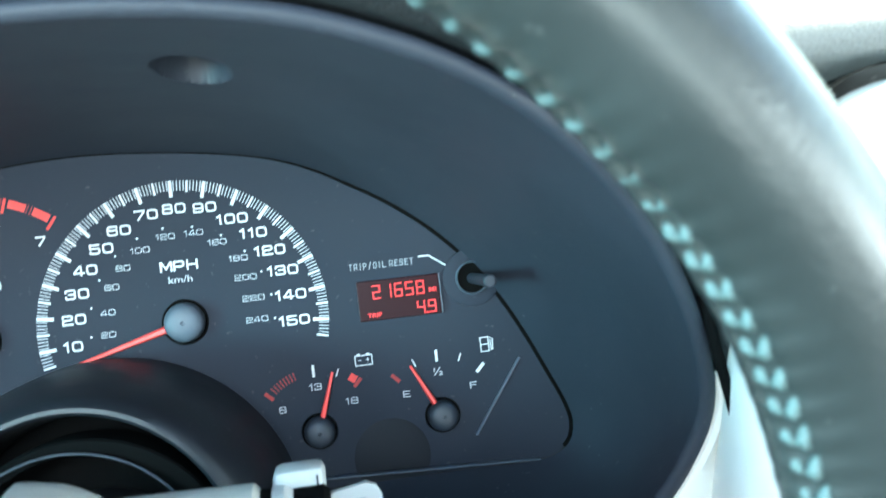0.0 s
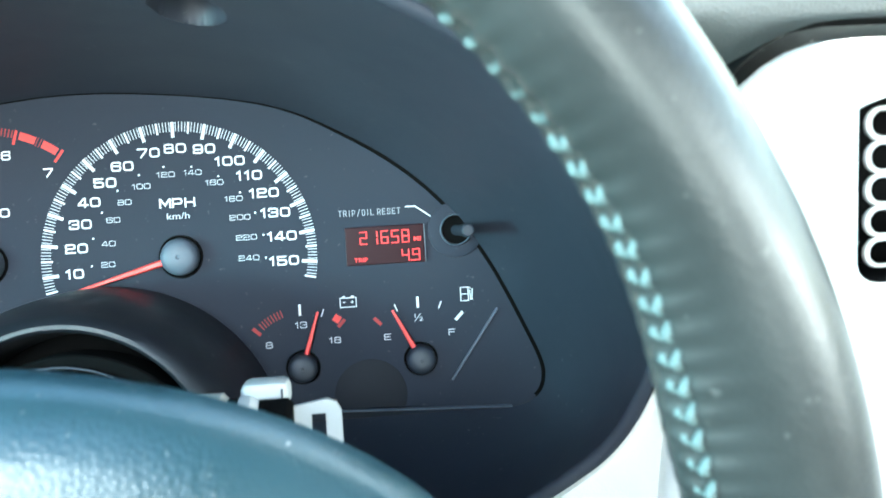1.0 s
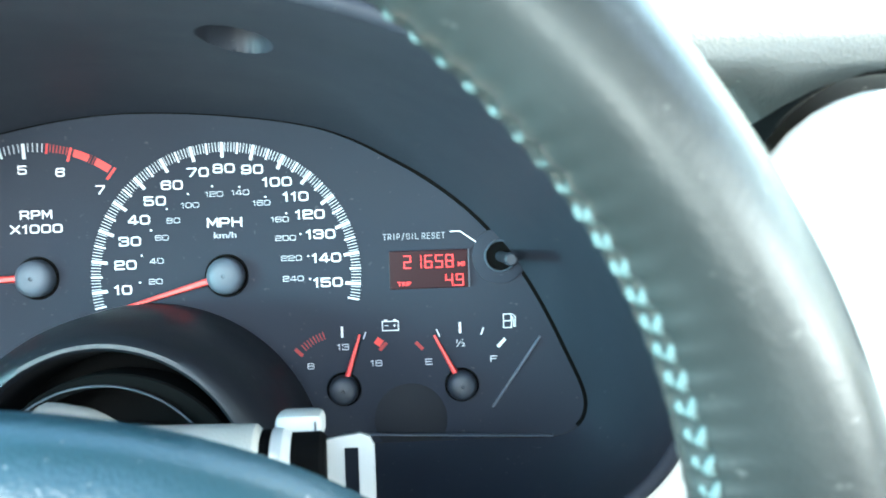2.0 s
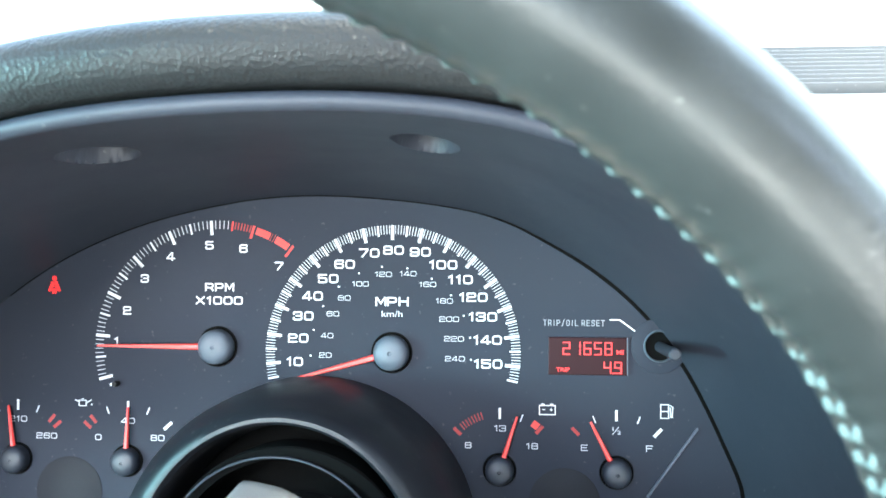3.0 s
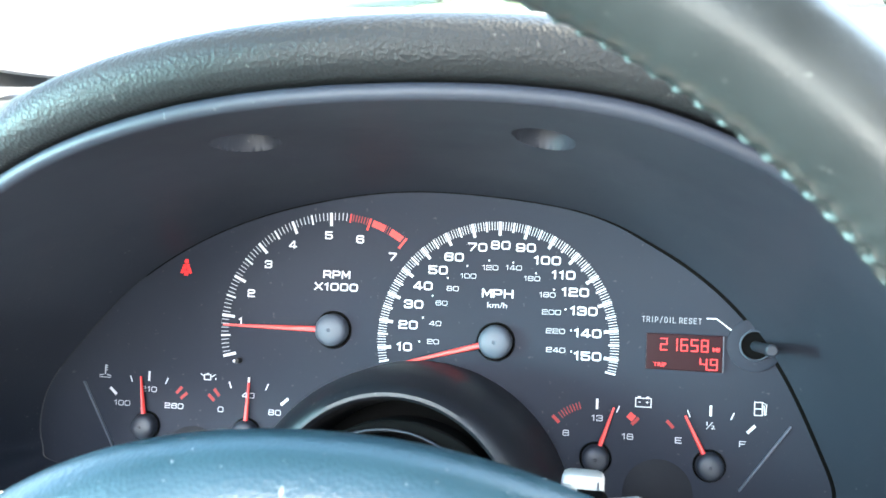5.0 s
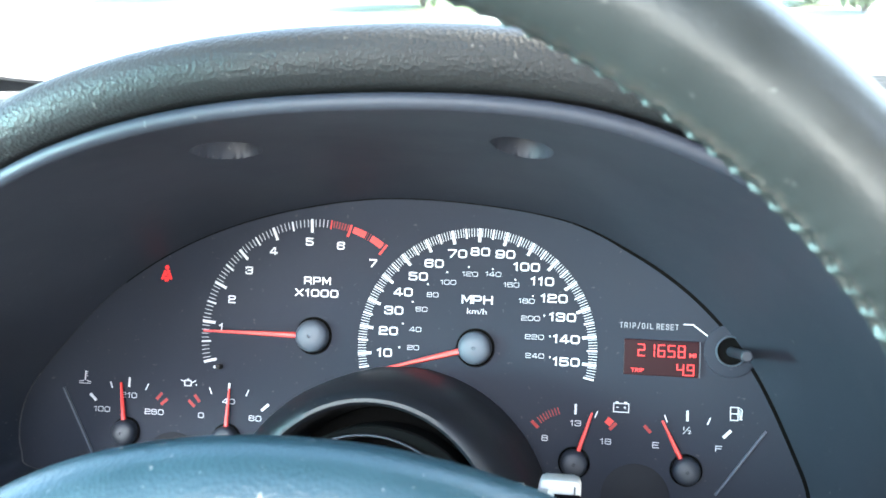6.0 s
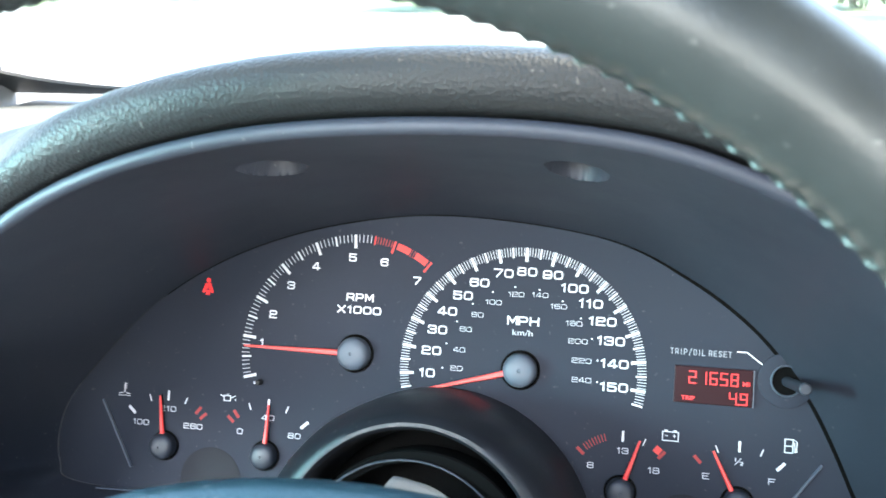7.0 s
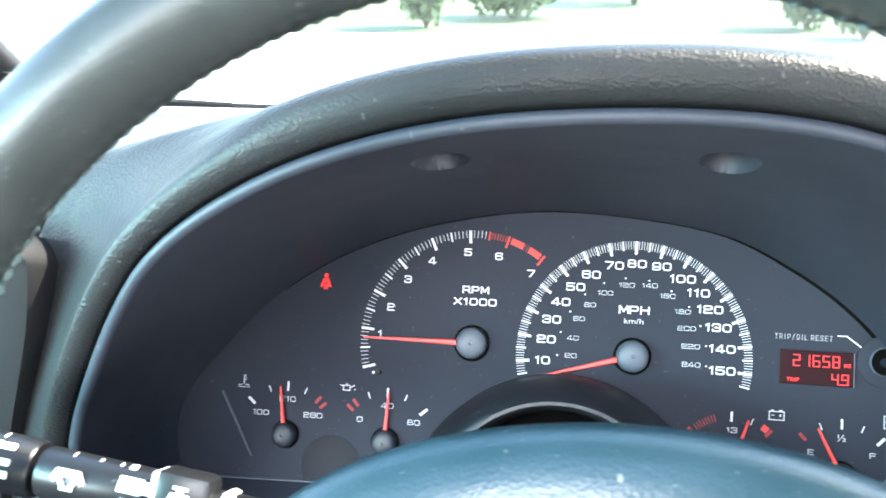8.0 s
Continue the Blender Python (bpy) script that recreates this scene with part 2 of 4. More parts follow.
# squared, extended lettering drawn as strokes in a unit box; "r" after a corner rounds it
GLYPHS = {
    "0": [("c", [(0, 0, 1), (1, 0, 1), (1, 1, 1), (0, 1, 1)])],
    "1": [("o", [(0.30, 0.80, 0), (0.62, 1, 0), (0.62, 0, 0)])],
    "2": [("o", [(0, 0.72, 0), (0, 1, 1), (1, 1, 1), (1, 0.52, 1), (0, 0.50, 1), (0, 0, 0), (1, 0, 0)])],
    "3": [("o", [(0, 0.76, 0), (0, 1, 1), (1, 1, 1), (1, 0.52, 1), (0.34, 0.52, 0)]), ("o", [(0.34, 0.52, 0), (1, 0.52, 1), (1, 0, 1), (0, 0, 1), (0, 0.24, 0)])],
    "4": [("o", [(0.74, 0, 0), (0.74, 1, 0), (0.60, 1, 0), (0, 0.30, 0), (0, 0.22, 0), (1.05, 0.22, 0)])],
    "5": [("o", [(0.95, 1, 0), (0, 1, 0), (0, 0.58, 0), (1, 0.58, 1), (1, 0, 1), (0, 0, 1), (0, 0.22, 0)])],
    "6": [("o", [(1, 0.78, 0), (1, 1, 1), (0, 1, 1), (0, 0, 1), (1, 0, 1), (1, 0.56, 1), (0, 0.56, 0)])],
    "7": [("o", [(0, 1, 0), (1, 1, 0), (1, 0.86, 0), (0.34, 0, 0)])],
    "8": [("c", [(0, 0, 1), (1, 0, 1), (1, 0.53, 1), (0, 0.53, 1)]), ("c", [(0.03, 0.53, 1), (0.97, 0.53, 1), (0.97, 1, 1), (0.03, 1, 1)])],
    "9": [("o", [(0, 0.22, 0), (0, 0, 1), (1, 0, 1), (1, 1, 1), (0, 1, 1), (0, 0.44, 1), (1, 0.44, 0)])],
    "M": [("o", [(0, 0, 0), (0, 1, 0), (0.08, 1, 0), (0.55, 0.25, 0), (1.02, 1, 0), (1.1, 1, 0), (1.1, 0, 0)])],
    "P": [("o", [(0, 0, 0), (0, 1, 0), (1, 1, 1), (1, 0.40, 1), (0, 0.40, 0)])],
    "R": [("o", [(0, 0, 0), (0, 1, 0), (1, 1, 1), (1, 0.42, 1), (0, 0.42, 0)]), ("o", [(0.62, 0.42, 0), (1, 0.12, 0), (1, 0, 0)])],
    "H": [("o", [(0, 0, 0), (0, 1, 0)]), ("o", [(1, 0, 0), (1, 1, 0)]), ("o", [(0, 0.52, 0), (1, 0.52, 0)])],
    "X": [("o", [(0, 0, 0), (1, 1, 0)]), ("o", [(0, 1, 0), (1, 0, 0)])],
    "T": [("o", [(0, 1, 0), (1, 1, 0)]), ("o", [(0.5, 1, 0), (0.5, 0, 0)])],
    "I": [("o", [(0.5, 1, 0), (0.5, 0, 0)])],
    "O": [("c", [(0, 0, 1), (1, 0, 1), (1, 1, 1), (0, 1, 1)])],
    "L": [("o", [(0, 1, 0), (0, 0, 0), (1, 0, 0)])],
    "E": [("o", [(1, 1, 0), (0, 1, 0), (0, 0, 0), (1, 0, 0)]), ("o", [(0, 0.52, 0), (0.85, 0.52, 0)])],
    "F": [("o", [(1, 1, 0), (0, 1, 0), (0, 0, 0)]), ("o", [(0, 0.52, 0), (0.85, 0.52, 0)])],
    "S": [("o", [(1, 0.78, 0), (1, 1, 1), (0, 1, 1), (0, 0.53, 1), (1, 0.53, 1), (1, 0, 1), (0, 0, 1), (0, 0.22, 0)])],
    "/": [("o", [(0.1, -0.1, 0), (0.9, 1.1, 0)])],
}


def letters(text, height, mat, parent, name, m, wide=1.15, stroke=0.175, gap=0.34, thick=0.0002):
    """Writing in the squared lettering, centred on its place."""
    t = stroke * height
    h, w = height - t, wide * height - t
    x = 0.0
    lines = []
    for ch in text:
        if ch == " ":
            x += 0.55 * wide * height
            continue
        cw = w * (0.55 if ch in "1I" else 1.0)
        ox = x - (0.22 * w if ch in "1I" else 0)
        for kind, pts in GLYPHS[ch]:
            P = [Vector((ox + px * w, (py - 0.5) * h)) for px, py, _ in pts]
            path = []
            n = len(P)
            for i, p in enumerate(P):
                inner = kind == "c" or 0 < i < n - 1
                if inner and pts[i][2]:
                    a, b = P[i - 1], P[(i + 1) % n]
                    da, db = a - p, b - p
                    r = min(0.26 * height, da.length * 0.48, db.length * 0.48)
                    p0, p1 = p + da.normalized() * r, p + db.normalized() * r
                    for k in range(5):
                        s_ = k / 4
                        path.append(p0 * (1 - s_) ** 2 + p * 2 * s_ * (1 - s_) + p1 * s_ ** 2)
                else:
                    path.append(p)
            lines.append((kind == "c", path))
        x += cw + t + gap * height * 0.55
    total = x - gap * height * 0.55 - t
    bm = bmesh.new()
    for closed, path in lines:
        n = len(path)
        L, Rr = [], []
        for i, p in enumerate(path):
            if closed:
                d0, d1 = (p - path[i - 1]), (path[(i + 1) % n] - p)
            else:
                d0 = (p - path[i - 1]) if i else (path[1] - p)
                d1 = (path[i + 1] - p) if i < n - 1 else d0
            d0, d1 = d0.normalized(), d1.normalized()
            nn = Vector((-d0.y - d1.y, d0.x + d1.x))
            nn = nn.normalized() if nn.length > 1e-6 else Vector((-d0.y, d0.x))
            k = (t / 2) / max(0.45, nn.dot(Vector((-d0.y, d0.x))))
            e = 0 if closed or 0 < i < n - 1 else (t / 2 if i else -t / 2)
            q = p + d0 * e - Vector((total / 2, 0))
            L.append(bm.verts.new((q.x + nn.x * k, q.y + nn.y * k, thick)))
            Rr.append(bm.verts.new((q.x - nn.x * k, q.y - nn.y * k, thick)))
        for i in range(n if closed else n - 1):
            j = (i + 1) % n
            bm.faces.new((L[i], L[j], Rr[j], Rr[i]))
    return part(name, bm, mat, parent, "", m, smooth=False)


# ---- ground and distance ----
bm = bmesh.new()
bmesh.ops.create_grid(bm, x_segments=60, y_segments=60, size=150)
ground = part("ground", bm, CONCRETE, None, "pale sunlit concrete ground reaching into the distance")
tagged(ground, category="ground", kind="structure")

# ---- dashboard: shroud round the gauges, padded hood, panels ----
dash = thing("dashboard", DASH, "dark grey moulded dashboard with padded hood over gauges", "dashboard")
OUTLINE = [(-0.206, -0.0700), (-0.2215, -0.060), (-0.2205, -0.035), (-0.203, -0.009), (-0.175, 0.021), (-0.137, 0.045), (-0.090, 0.061), (-0.035, 0.068),
           (0.033, 0.0613), (0.0715, 0.0453), (0.1010, 0.0240), (0.1225, -0.0025), (0.1390, -0.035), (0.1470, -0.0585), (0.1365, -0.0705), (0.100, -0.071), (0.0, -0.071), (-0.110, -0.071)]
LIP = [(-0.226, -0.085), (-0.227, -0.060), (-0.220, -0.035), (-0.196, 0.006), (-0.172, 0.0325), (-0.134, 0.0545), (-0.090, 0.0690), (-0.040, 0.0765),
       (0.022, 0.0775), (0.068, 0.070), (0.110, 0.050), (0.144, 0.015), (0.1630, -0.026), (0.1612, -0.054), (0.1440, -0.0800), (0.100, -0.101), (0.0, -0.107), (-0.120, -0.103)]
N = 1512
ring_face = [(x, -0.004, z) for x, z in spline(OUTLINE, N, True)]
lip_xz = spline(LIP, N, True)
ring_edge = [(x, -0.132 - 0.6 * z, z) for x, z in lip_xz]


def between(a, b, u):
    return np.array(a) * (1 - u) + np.array(b) * u


def swell(ring, d, dy):
    """A ring pushed outwards in its own plane by d and along y by dy."""
    P = np.array(ring, float)
    t = np.roll(P, -1, 0) - np.roll(P, 1, 0)
    nn = np.stack((-t[:, 2], np.zeros(len(P)), t[:, 0]), 1)
    nn /= np.linalg.norm(nn, axis=1)[:, None] + 1e-9
    out = P + nn * d
    out[:, 1] += dy
    return out


ring_lip = swell(ring_edge, -0.0052, 0.0)
WALLS = 200
rings = [swell(between(ring_face, ring_lip, u), 0.0074 * math.sin(math.pi * u ** 0.85), 0.0) for u in np.linspace(0, 0.985, WALLS)]
rings += [swell(ring_lip, d, dy) for d, dy in [(0.0025 - 0.0025 * math.cos(math.pi * k / 14), -0.0026 * math.sin(math.pi * k / 14)) for k in range(15)] + [(0.0050, 0.003), (0.0050, 0.012)]]
DIMPLES = (Vector((-0.0795, -0.1130, 0.0735)), Vector((0.0262, -0.1110, 0.0757)))
DIMPLE_R, DIMPLE_LONG, DIMPLE_DEEP = 0.0105, 1.9, 0.0170
for ring in rings[:WALLS]:
    for c in DIMPLES:
        d = np.hypot(ring[:, 0] - c.x, (ring[:, 1] - c.y) / DIMPLE_LONG) / DIMPLE_R
        ring[:, 2] += np.where((d < 1) & (ring[:, 2] > 0.03), DIMPLE_DEEP * np.clip(1 - d * d, 0, 1) ** 0.5, 0)
shroud = part("gauge_shroud", loft(rings), SHROUD, dash, "matt charcoal plastic shroud round the gauges", sharp=60)

SPAN = N / len(LIP)


def stretch_of(ring, c0, c1):
    """The stretch of a closed ring between two control points, by number."""
    return [ring[i % N] for i in range(int(c0 * SPAN), int(c1 * SPAN) + 1)]


PAD_SECTION = ((0.0062, 0.012), (0.0062, 0.001), (0.0070, -0.003), (0.0100, -0.0064), (0.0150, -0.0084), (0.0195, -0.0079), (0.0228, -0.0046), (0.0251, 0.001), (0.0272, 0.010), (0.0286, 0.03), (0.027, 0.12), (0.022, 0.20))
PAD_END = 12.9
# towards the door the roll spreads into a broad sloping flank
PAD_FLANK = PAD_SECTION[:3] + ((0.0100, -0.0060), (0.0150, -0.0062), (0.0195, 0.004), (0.0260, 0.0095), (0.034, 0.0155), (0.045, 0.0215), (0.057, 0.0265), (0.066, 0.036), (0.076, 0.10))
pad_rings = []
for (d, dy), (fd, fdy) in zip(spline(PAD_SECTION, 40), spline(PAD_FLANK, 40)):
    plain, wide = (stretch_of(swell(ring_lip, a, b), -0.6, PAD_END) for a, b in ((d, dy), (fd, fdy)))
    mixed = []
    for k, (p, q) in enumerate(zip(plain, wide)):
        s = min(1.0, max(0.0, (5.6 - (k / SPAN - 0.6)) / 2.1))
        s = s * s * (3 - 2 * s)
        mixed.append(p * (1 - s) + q * s)
    pad_rings.append(mixed)
# the roll runs out to nothing at the end beside the centre panel
ending = int(1.6 * SPAN)
for ring in pad_rings[1:]:
    for k in range(ending):
        w = (k + 1) / ending
        ring[len(ring) - ending + k] = ring[len(ring) - ending + k] * (1 - w * w) + pad_rings[0][len(ring) - ending + k] * w * w
part("hood_pad", loft(pad_rings, closed=False), PAD, dash, "black grained vinyl padded hood", sharp=80)
trim_rings = []
for d, dy in ((0.0056, 0.010), (0.0056, 0.0015), (0.0066, 0.0002), (0.0085, 0.0), (0.02, 0.003), (0.05, 0.012)):
    full, narrow = stretch_of(swell(ring_lip, d, dy), 12.0, 17.5), stretch_of(swell(ring_lip, min(d, 0.0085), dy), 12.0, 17.5)
    ramp = [min(1.0, (k / SPAN / 2.2)) ** 1.5 for k in range(len(full))]
    trim_rings.append([p * (1 - w) + q * w for p, q, w in zip(narrow, full, ramp)])
part("lower_trim", loft(trim_rings, closed=False), CREAM, dash, "pale grey plastic trim below the gauges")

# dash top: one rising sheet behind the hood, with a rolled front edge on either side of it
BACK = [(-0.10, 0.079), (0.0, 0.103), (0.12, 0.132), (0.25, 0.160), (0.36, 0.184), (0.44, 0.214)]
ROLL_COMMON = [(-0.1905, 0.0520), (-0.1885, 0.0610), (-0.178, 0.0680), (-0.155, 0.0735)] + BACK
ROLL_SHALLOW = [(-0.10, 0.0480), (-0.150, 0.0465), (-0.172, 0.0465), (-0.185, 0.0480)] + ROLL_COMMON
ROLL_MIDDLE = [(-0.11, 0.018), (-0.13, 0.026), (-0.155, 0.035), (-0.181, 0.0435)] + ROLL_COMMON
ROLL_LEFT = [(-0.108, 0.046), (-0.104, 0.062), (-0.094, 0.0785), (-0.05, 0.0905), (0.0, 0.103)] + BACK[2:]
ROLL_DEEP = [(-0.08, -0.045), (-0.09, -0.010), (-0.115, 0.025), (-0.178, 0.0435)] + ROLL_COMMON


def top_strip(x0, x1, section, n):
    return loft([[(x, y, z) for y, z in spline(section, 70)] for x in np.linspace(x0, x1, n)], closed=False)


top_bm = bmesh.new()
for x0, x1, section, n in ((-0.55, -0.172, ROLL_LEFT, 12), (-0.174, -0.130, [(-0.118, 0.0725), (-0.094, 0.0795), (-0.05, 0.0905), (0.0, 0.103)] + BACK[2:], 4), (-0.134, 0.132, [(-0.03, 0.0958)] + BACK[1:], 8), (0.128, 1.0, None, 0)):
    if section:
        strip = top_strip(x0, x1, section, n)
    else:
        # beside the hood the front of the roll reaches further down towards the centre panel
        runs = [(0.128, ROLL_SHALLOW), (0.140, ROLL_SHALLOW), (0.152, ROLL_SHALLOW), (0.160, ROLL_MIDDLE), (0.172, ROLL_DEEP)] + [(x, ROLL_DEEP) for x in np.linspace(0.19, 1.0, 14)]
        strip = loft([[(x, y, z) for y, z in spline(s, 90)] for x, s in runs], closed=False)
    tmp_me = bpy.data.meshes.new("tmp")
    strip.to_mesh(tmp_me)
    strip.free()
    top_bm.from_mesh(tmp_me)
    bpy.data.meshes.remove(tmp_me)
part("dash_top", top_bm, DASHTOP, dash, "dusty black grained dash top, paled for windscreen glare")
# ribbed demister strip at the foot of the windscreen
for k in range(10):
    bm = bmesh.new()
    y = 0.176 + 0.0060 * k
    top = 0.1510 + 0.65 * (y - 0.176)
    box(bm, 0.15, 0.95, y - 0.0018, y + 0.0018, top - 0.013, top, 0.0009)
    part("demister_slat", bm, SLATMAT, dash)


def rounded(x0, x1, z0, z1, r, n=8):
    """Outline of a rounded rectangle in x and z."""
    out = []
    for cx, cz, a in ((x1 - r, z1 - r, 0), (x0 + r, z1 - r, 90), (x0 + r, z0 + r, 180), (x1 - r, z0 + r, 270)):
        out += [(cx + r * math.cos(radians(a + 90 * k / n)), cz + r * math.sin(radians(a + 90 * k / n))) for k in range(n + 1)]
    return out


# black panel with the side air outlet, beyond the hood's end
OUTLET = [(-0.50, 0.036), (-0.40, 0.037), (-0.30, 0.037), (-0.250, 0.0365), (-0.2395, 0.0345), (-0.2320, 0.0270), (-0.2325, 0.0180), (-0.2400, -0.005), (-0.2550, -0.039), (-0.286, -0.110), (-0.31, -0.16), (-0.50, -0.16)]
outlet_ring = [(x, -0.119 - 0.6 * z, z) for x, z in spline(OUTLET, 120, True)]
lp = [swell(outlet_ring, d, dy) for d, dy in ((0.0, 0.06), (0.0, 0.004), (-0.0012, 0.001), (-0.004, 0.0))]
part("side_outlet_panel", loft(lp, cap1=True), DARK, dash, "black panel of the side air outlet")

# column arch that rises out of the shroud's floor
ARCH_C = (-0.0325, -0.0790)


def arch_ring(rx, rz, y, n=72, a0=-12, a1=192):
    return [(ARCH_C[0] + rx * math.cos(radians(a0 + (a1 - a0) * i / (n - 1))), y, ARCH_C[1] + rz * math.sin(radians(a0 + (a1 - a0) * i / (n - 1)))) for i in range(n)]


ARCH_SECTION = ((0.0700, 0.0691, 0.0000), (0.0699, 0.0690, -0.0154), (0.0696, 0.0688, -0.0308), (0.0690, 0.0684, -0.0408), (0.0677, 0.0674, -0.0493), (0.0655, 0.0658, -0.0562), (0.0625, 0.0636, -0.0620), (0.0590, 0.0622, -0.0658), (0.0560, 0.0602, -0.0678), (0.0540, 0.0588, -0.0679), (0.0528, 0.0579, -0.0668), (0.0522, 0.0574, -0.0651))
part("column_arch", loft([arch_ring(*s) for s in ARCH_SECTION], closed=False), ARCHMAT, dash, "rounded charcoal arch over the steering column")
part("arch_lining", loft([arch_ring(*s) for s in ((0.0523, 0.0576, -0.0652), (0.0518, 0.0570, -0.061), (0.0508, 0.0560, -0.050), (0.0490, 0.0540, -0.036))], closed=False), LININGMAT, dash, "matt black textured lining inside the arch")
# flat black sheet puts in the shade inside the arch
part("arch_recess", loft([arch_ring(0.0492, 0.0542, -0.0362), arch_ring(0.001, 0.001, -0.0362)], closed=False), BLACK, dash, "black sheet for the shaded opening behind the column")

# ---- instrument cluster ----
cluster = thing("instrument_cluster", DASH, "charcoal analogue gauge cluster with white numerals and red needles", "gauge cluster")
face_ring = [(x, -0.0030, z) for x, z in spline(OUTLINE, 220, True)]
back_ring = [(x, 0.004, z) for x, z in spline(OUTLINE, 220, True)]
part("face_plate", loft([back_ring, face_ring], cap1=True), FACEMAT, cluster, "matt charcoal printed face plate", smooth=False)
LIFT = 0.0032
# black strip painting the shade in the gap between face and shroud
gap_x = np.clip((np.array(face_ring)[:, :1] - 0.02) / 0.07, 0, 1)
gap_in = 0.0002 + 0.0011 * gap_x * gap_x * (3 - 2 * gap_x)
gap_rings = [swell(face_ring, d, dy) for d, dy in ((-gap_in - 0.0002, -0.0002), (-gap_in, -0.0007), (0.0030, -0.0010))]
part("gap_strip", loft([ring[50:168] for ring in gap_rings], closed=False), BLACK, cluster, "black strip for the shaded gap round the face")

R = 0.055
STEP = 1.3607


def speed_angle(v):
    return 90 - (v - 80) * STEP


def place_bar(me, cx, cz, r, a, name, lift=LIFT):
    """A bar whose middle is r from (cx, cz) in the direction a degrees, pointing outwards."""
    return shared(name, me, cluster, on_face(cx + r * math.cos(radians(a)), cz + r * math.sin(radians(a)), lift, a - 90))


def bar_data(name, length, width, mat):
    me = bpy.data.meshes.new(name)
    bm = bar_mesh(length, width)
    bm.to_mesh(me)
    bm.free()
    me.materials.append(mat)
    return me


def fan(cx, cz, angles, r0, r1, width, mat, name, label=""):
    """Many fine ticks in one printed mesh."""
    bm = bmesh.new()
    for a in angles:
        rm = (r0 + r1) / 2
        box(bm, -width / 2, width / 2, -(r1 - r0) / 2, (r1 - r0) / 2, 0, 0.0002,
            m=on_face(cx + rm * math.cos(radians(a)), cz + rm * math.sin(radians(a)), LIFT, a - 90))
    return part(name, bm, mat, cluster, label, smooth=False)


major = bar_data("major_tick", 0.0063, 0.0013, WHITE)
for v in range(10, 151, 10):
    place_bar(major, 0, 0, R - 0.00315, speed_angle(v), "major_tick")
medium = bar_data("medium_tick", 0.0046, 0.0008, WHITE)
for v in list(range(15, 150, 10)) + [5, 155]:
    place_bar(medium, 0, 0, R - 0.0023, speed_angle(v), "medium_tick")
fan(0, 0, [speed_angle(v) for v in range(5, 156) if v % 5], R - 0.0039, R, 0.00032, DIMWHITE, "speed_fine_scale", "fine white one mile per hour marks")
for v in range(10, 151, 10):
    a = radians(speed_angle(v))
    r = 0.0441 if v < 100 else 0.0428
    t = str(v)
    x, z = r * math.cos(a), r * math.sin(a) * (1.015 if v in (70, 80, 90) else 1.0)
    x += {60: -0.0012, 70: -0.0006, 100: 0.0008, 110: 0.0008}.get(v, 0)
    if v > 120:
        x -= 0.0014
    ox, oz = {10: (16, 0), 20: (28, -3), 30: (22, -8), 40: (12, -13), 50: (9, -15), 60: (6, -11), 70: (9, -5), 80: (5, -5), 90: (17, 0), 100: (15, 0), 110: (5, -6), 120: (0, -6), 130: (6, 0)}.get(v, (0, 0))
    x, z = x + ox * 1e-4, z + oz * 1e-4
    letters(t, 0.0039, WHITE, cluster, "speed_numeral", on_face(x, z, LIFT), 1.05)
KM = {20: (0.0378, 78, 2), 40: (0.0378, 73, -21), 60: (0.0378, 56, -28), 80: (0.0378, 36, -42), 100: (0.0376, 14, -40), 120: (0.0374, 8, -28), 140: (0.037, 6, -20),
      160: (0.0358, -6, -21), 180: (0.0344, -10, -21), 200: (0.033, -35, -13), 220: (0.032, -39, -5), 240: (0.0316, -38, 3)}
dot_bm = bmesh.new()
for k, (r, ox, oz) in KM.items():
    a = radians(speed_angle(k / 1.609344))
    x, z = r * math.cos(a), r * math.sin(a)
    bmesh.ops.create_circle(dot_bm, cap_ends=True, segments=10, radius=0.00042, matrix=on_face(x + 0.0025 * abs(math.cos(a)), z, LIFT + 0.0001))
    letters(str(k), 0.0022, DIMWHITE, cluster, "kilometre_numeral", on_face(x + ox * 1.146e-4, z + oz * 1.146e-4, LIFT), 1.15, 0.115)
part("kilometre_dot_row", dot_bm, WHITE, cluster, smooth=False)
letters("MPH", 0.0039, WHITE, cluster, "speed_unit", on_face(0, 0.0222, LIFT), 1.1, 0.18)
words("km/h", 0.0025, DIMWHITE, cluster, "kilometre_unit", on_face(0, 0.0168, LIFT), 1.3)

# tachometer
TX, TZ, TR = -0.0766, 0.0017, 0.0553


def rev_angle(v):
    return 195.3 - 20.31 * v


for v in range(0, 6):
    place_bar(major, TX, TZ, TR - 0.00315, rev_angle(v), "major_tick")
for v in range(0, 5):
    place_bar(medium, TX, TZ, TR - 0.0023, rev_angle(v + 0.5), "medium_tick")
fan(TX, TZ, [rev_angle(v / 10) for v in range(1, 55) if v % 5], TR - 0.0036, TR, 0.00031, DIMWHITE, "rev_fine_scale", "fine white hundred revolution marks")
red_major = bar_data("redline_tick", 0.0058, 0.0010, RED)
for v in (6.0, 7.0):
    place_bar(red_major, TX, TZ, TR - 0.0029, rev_angle(v), "redline_tick")
red_small = bar_data("redline_small_tick", 0.0042, 0.0007, RED)
place_bar(red_small, TX, TZ, TR - 0.0021, rev_angle(5.5), "redline_small_tick")
fan(TX, TZ, [rev_angle(5.5 + k / 14) for k in range(1, 7)], TR - 0.0034, TR - 0.0002, 0.00045, DIMRED, "redline_fine_scale", "faint red warning marks")


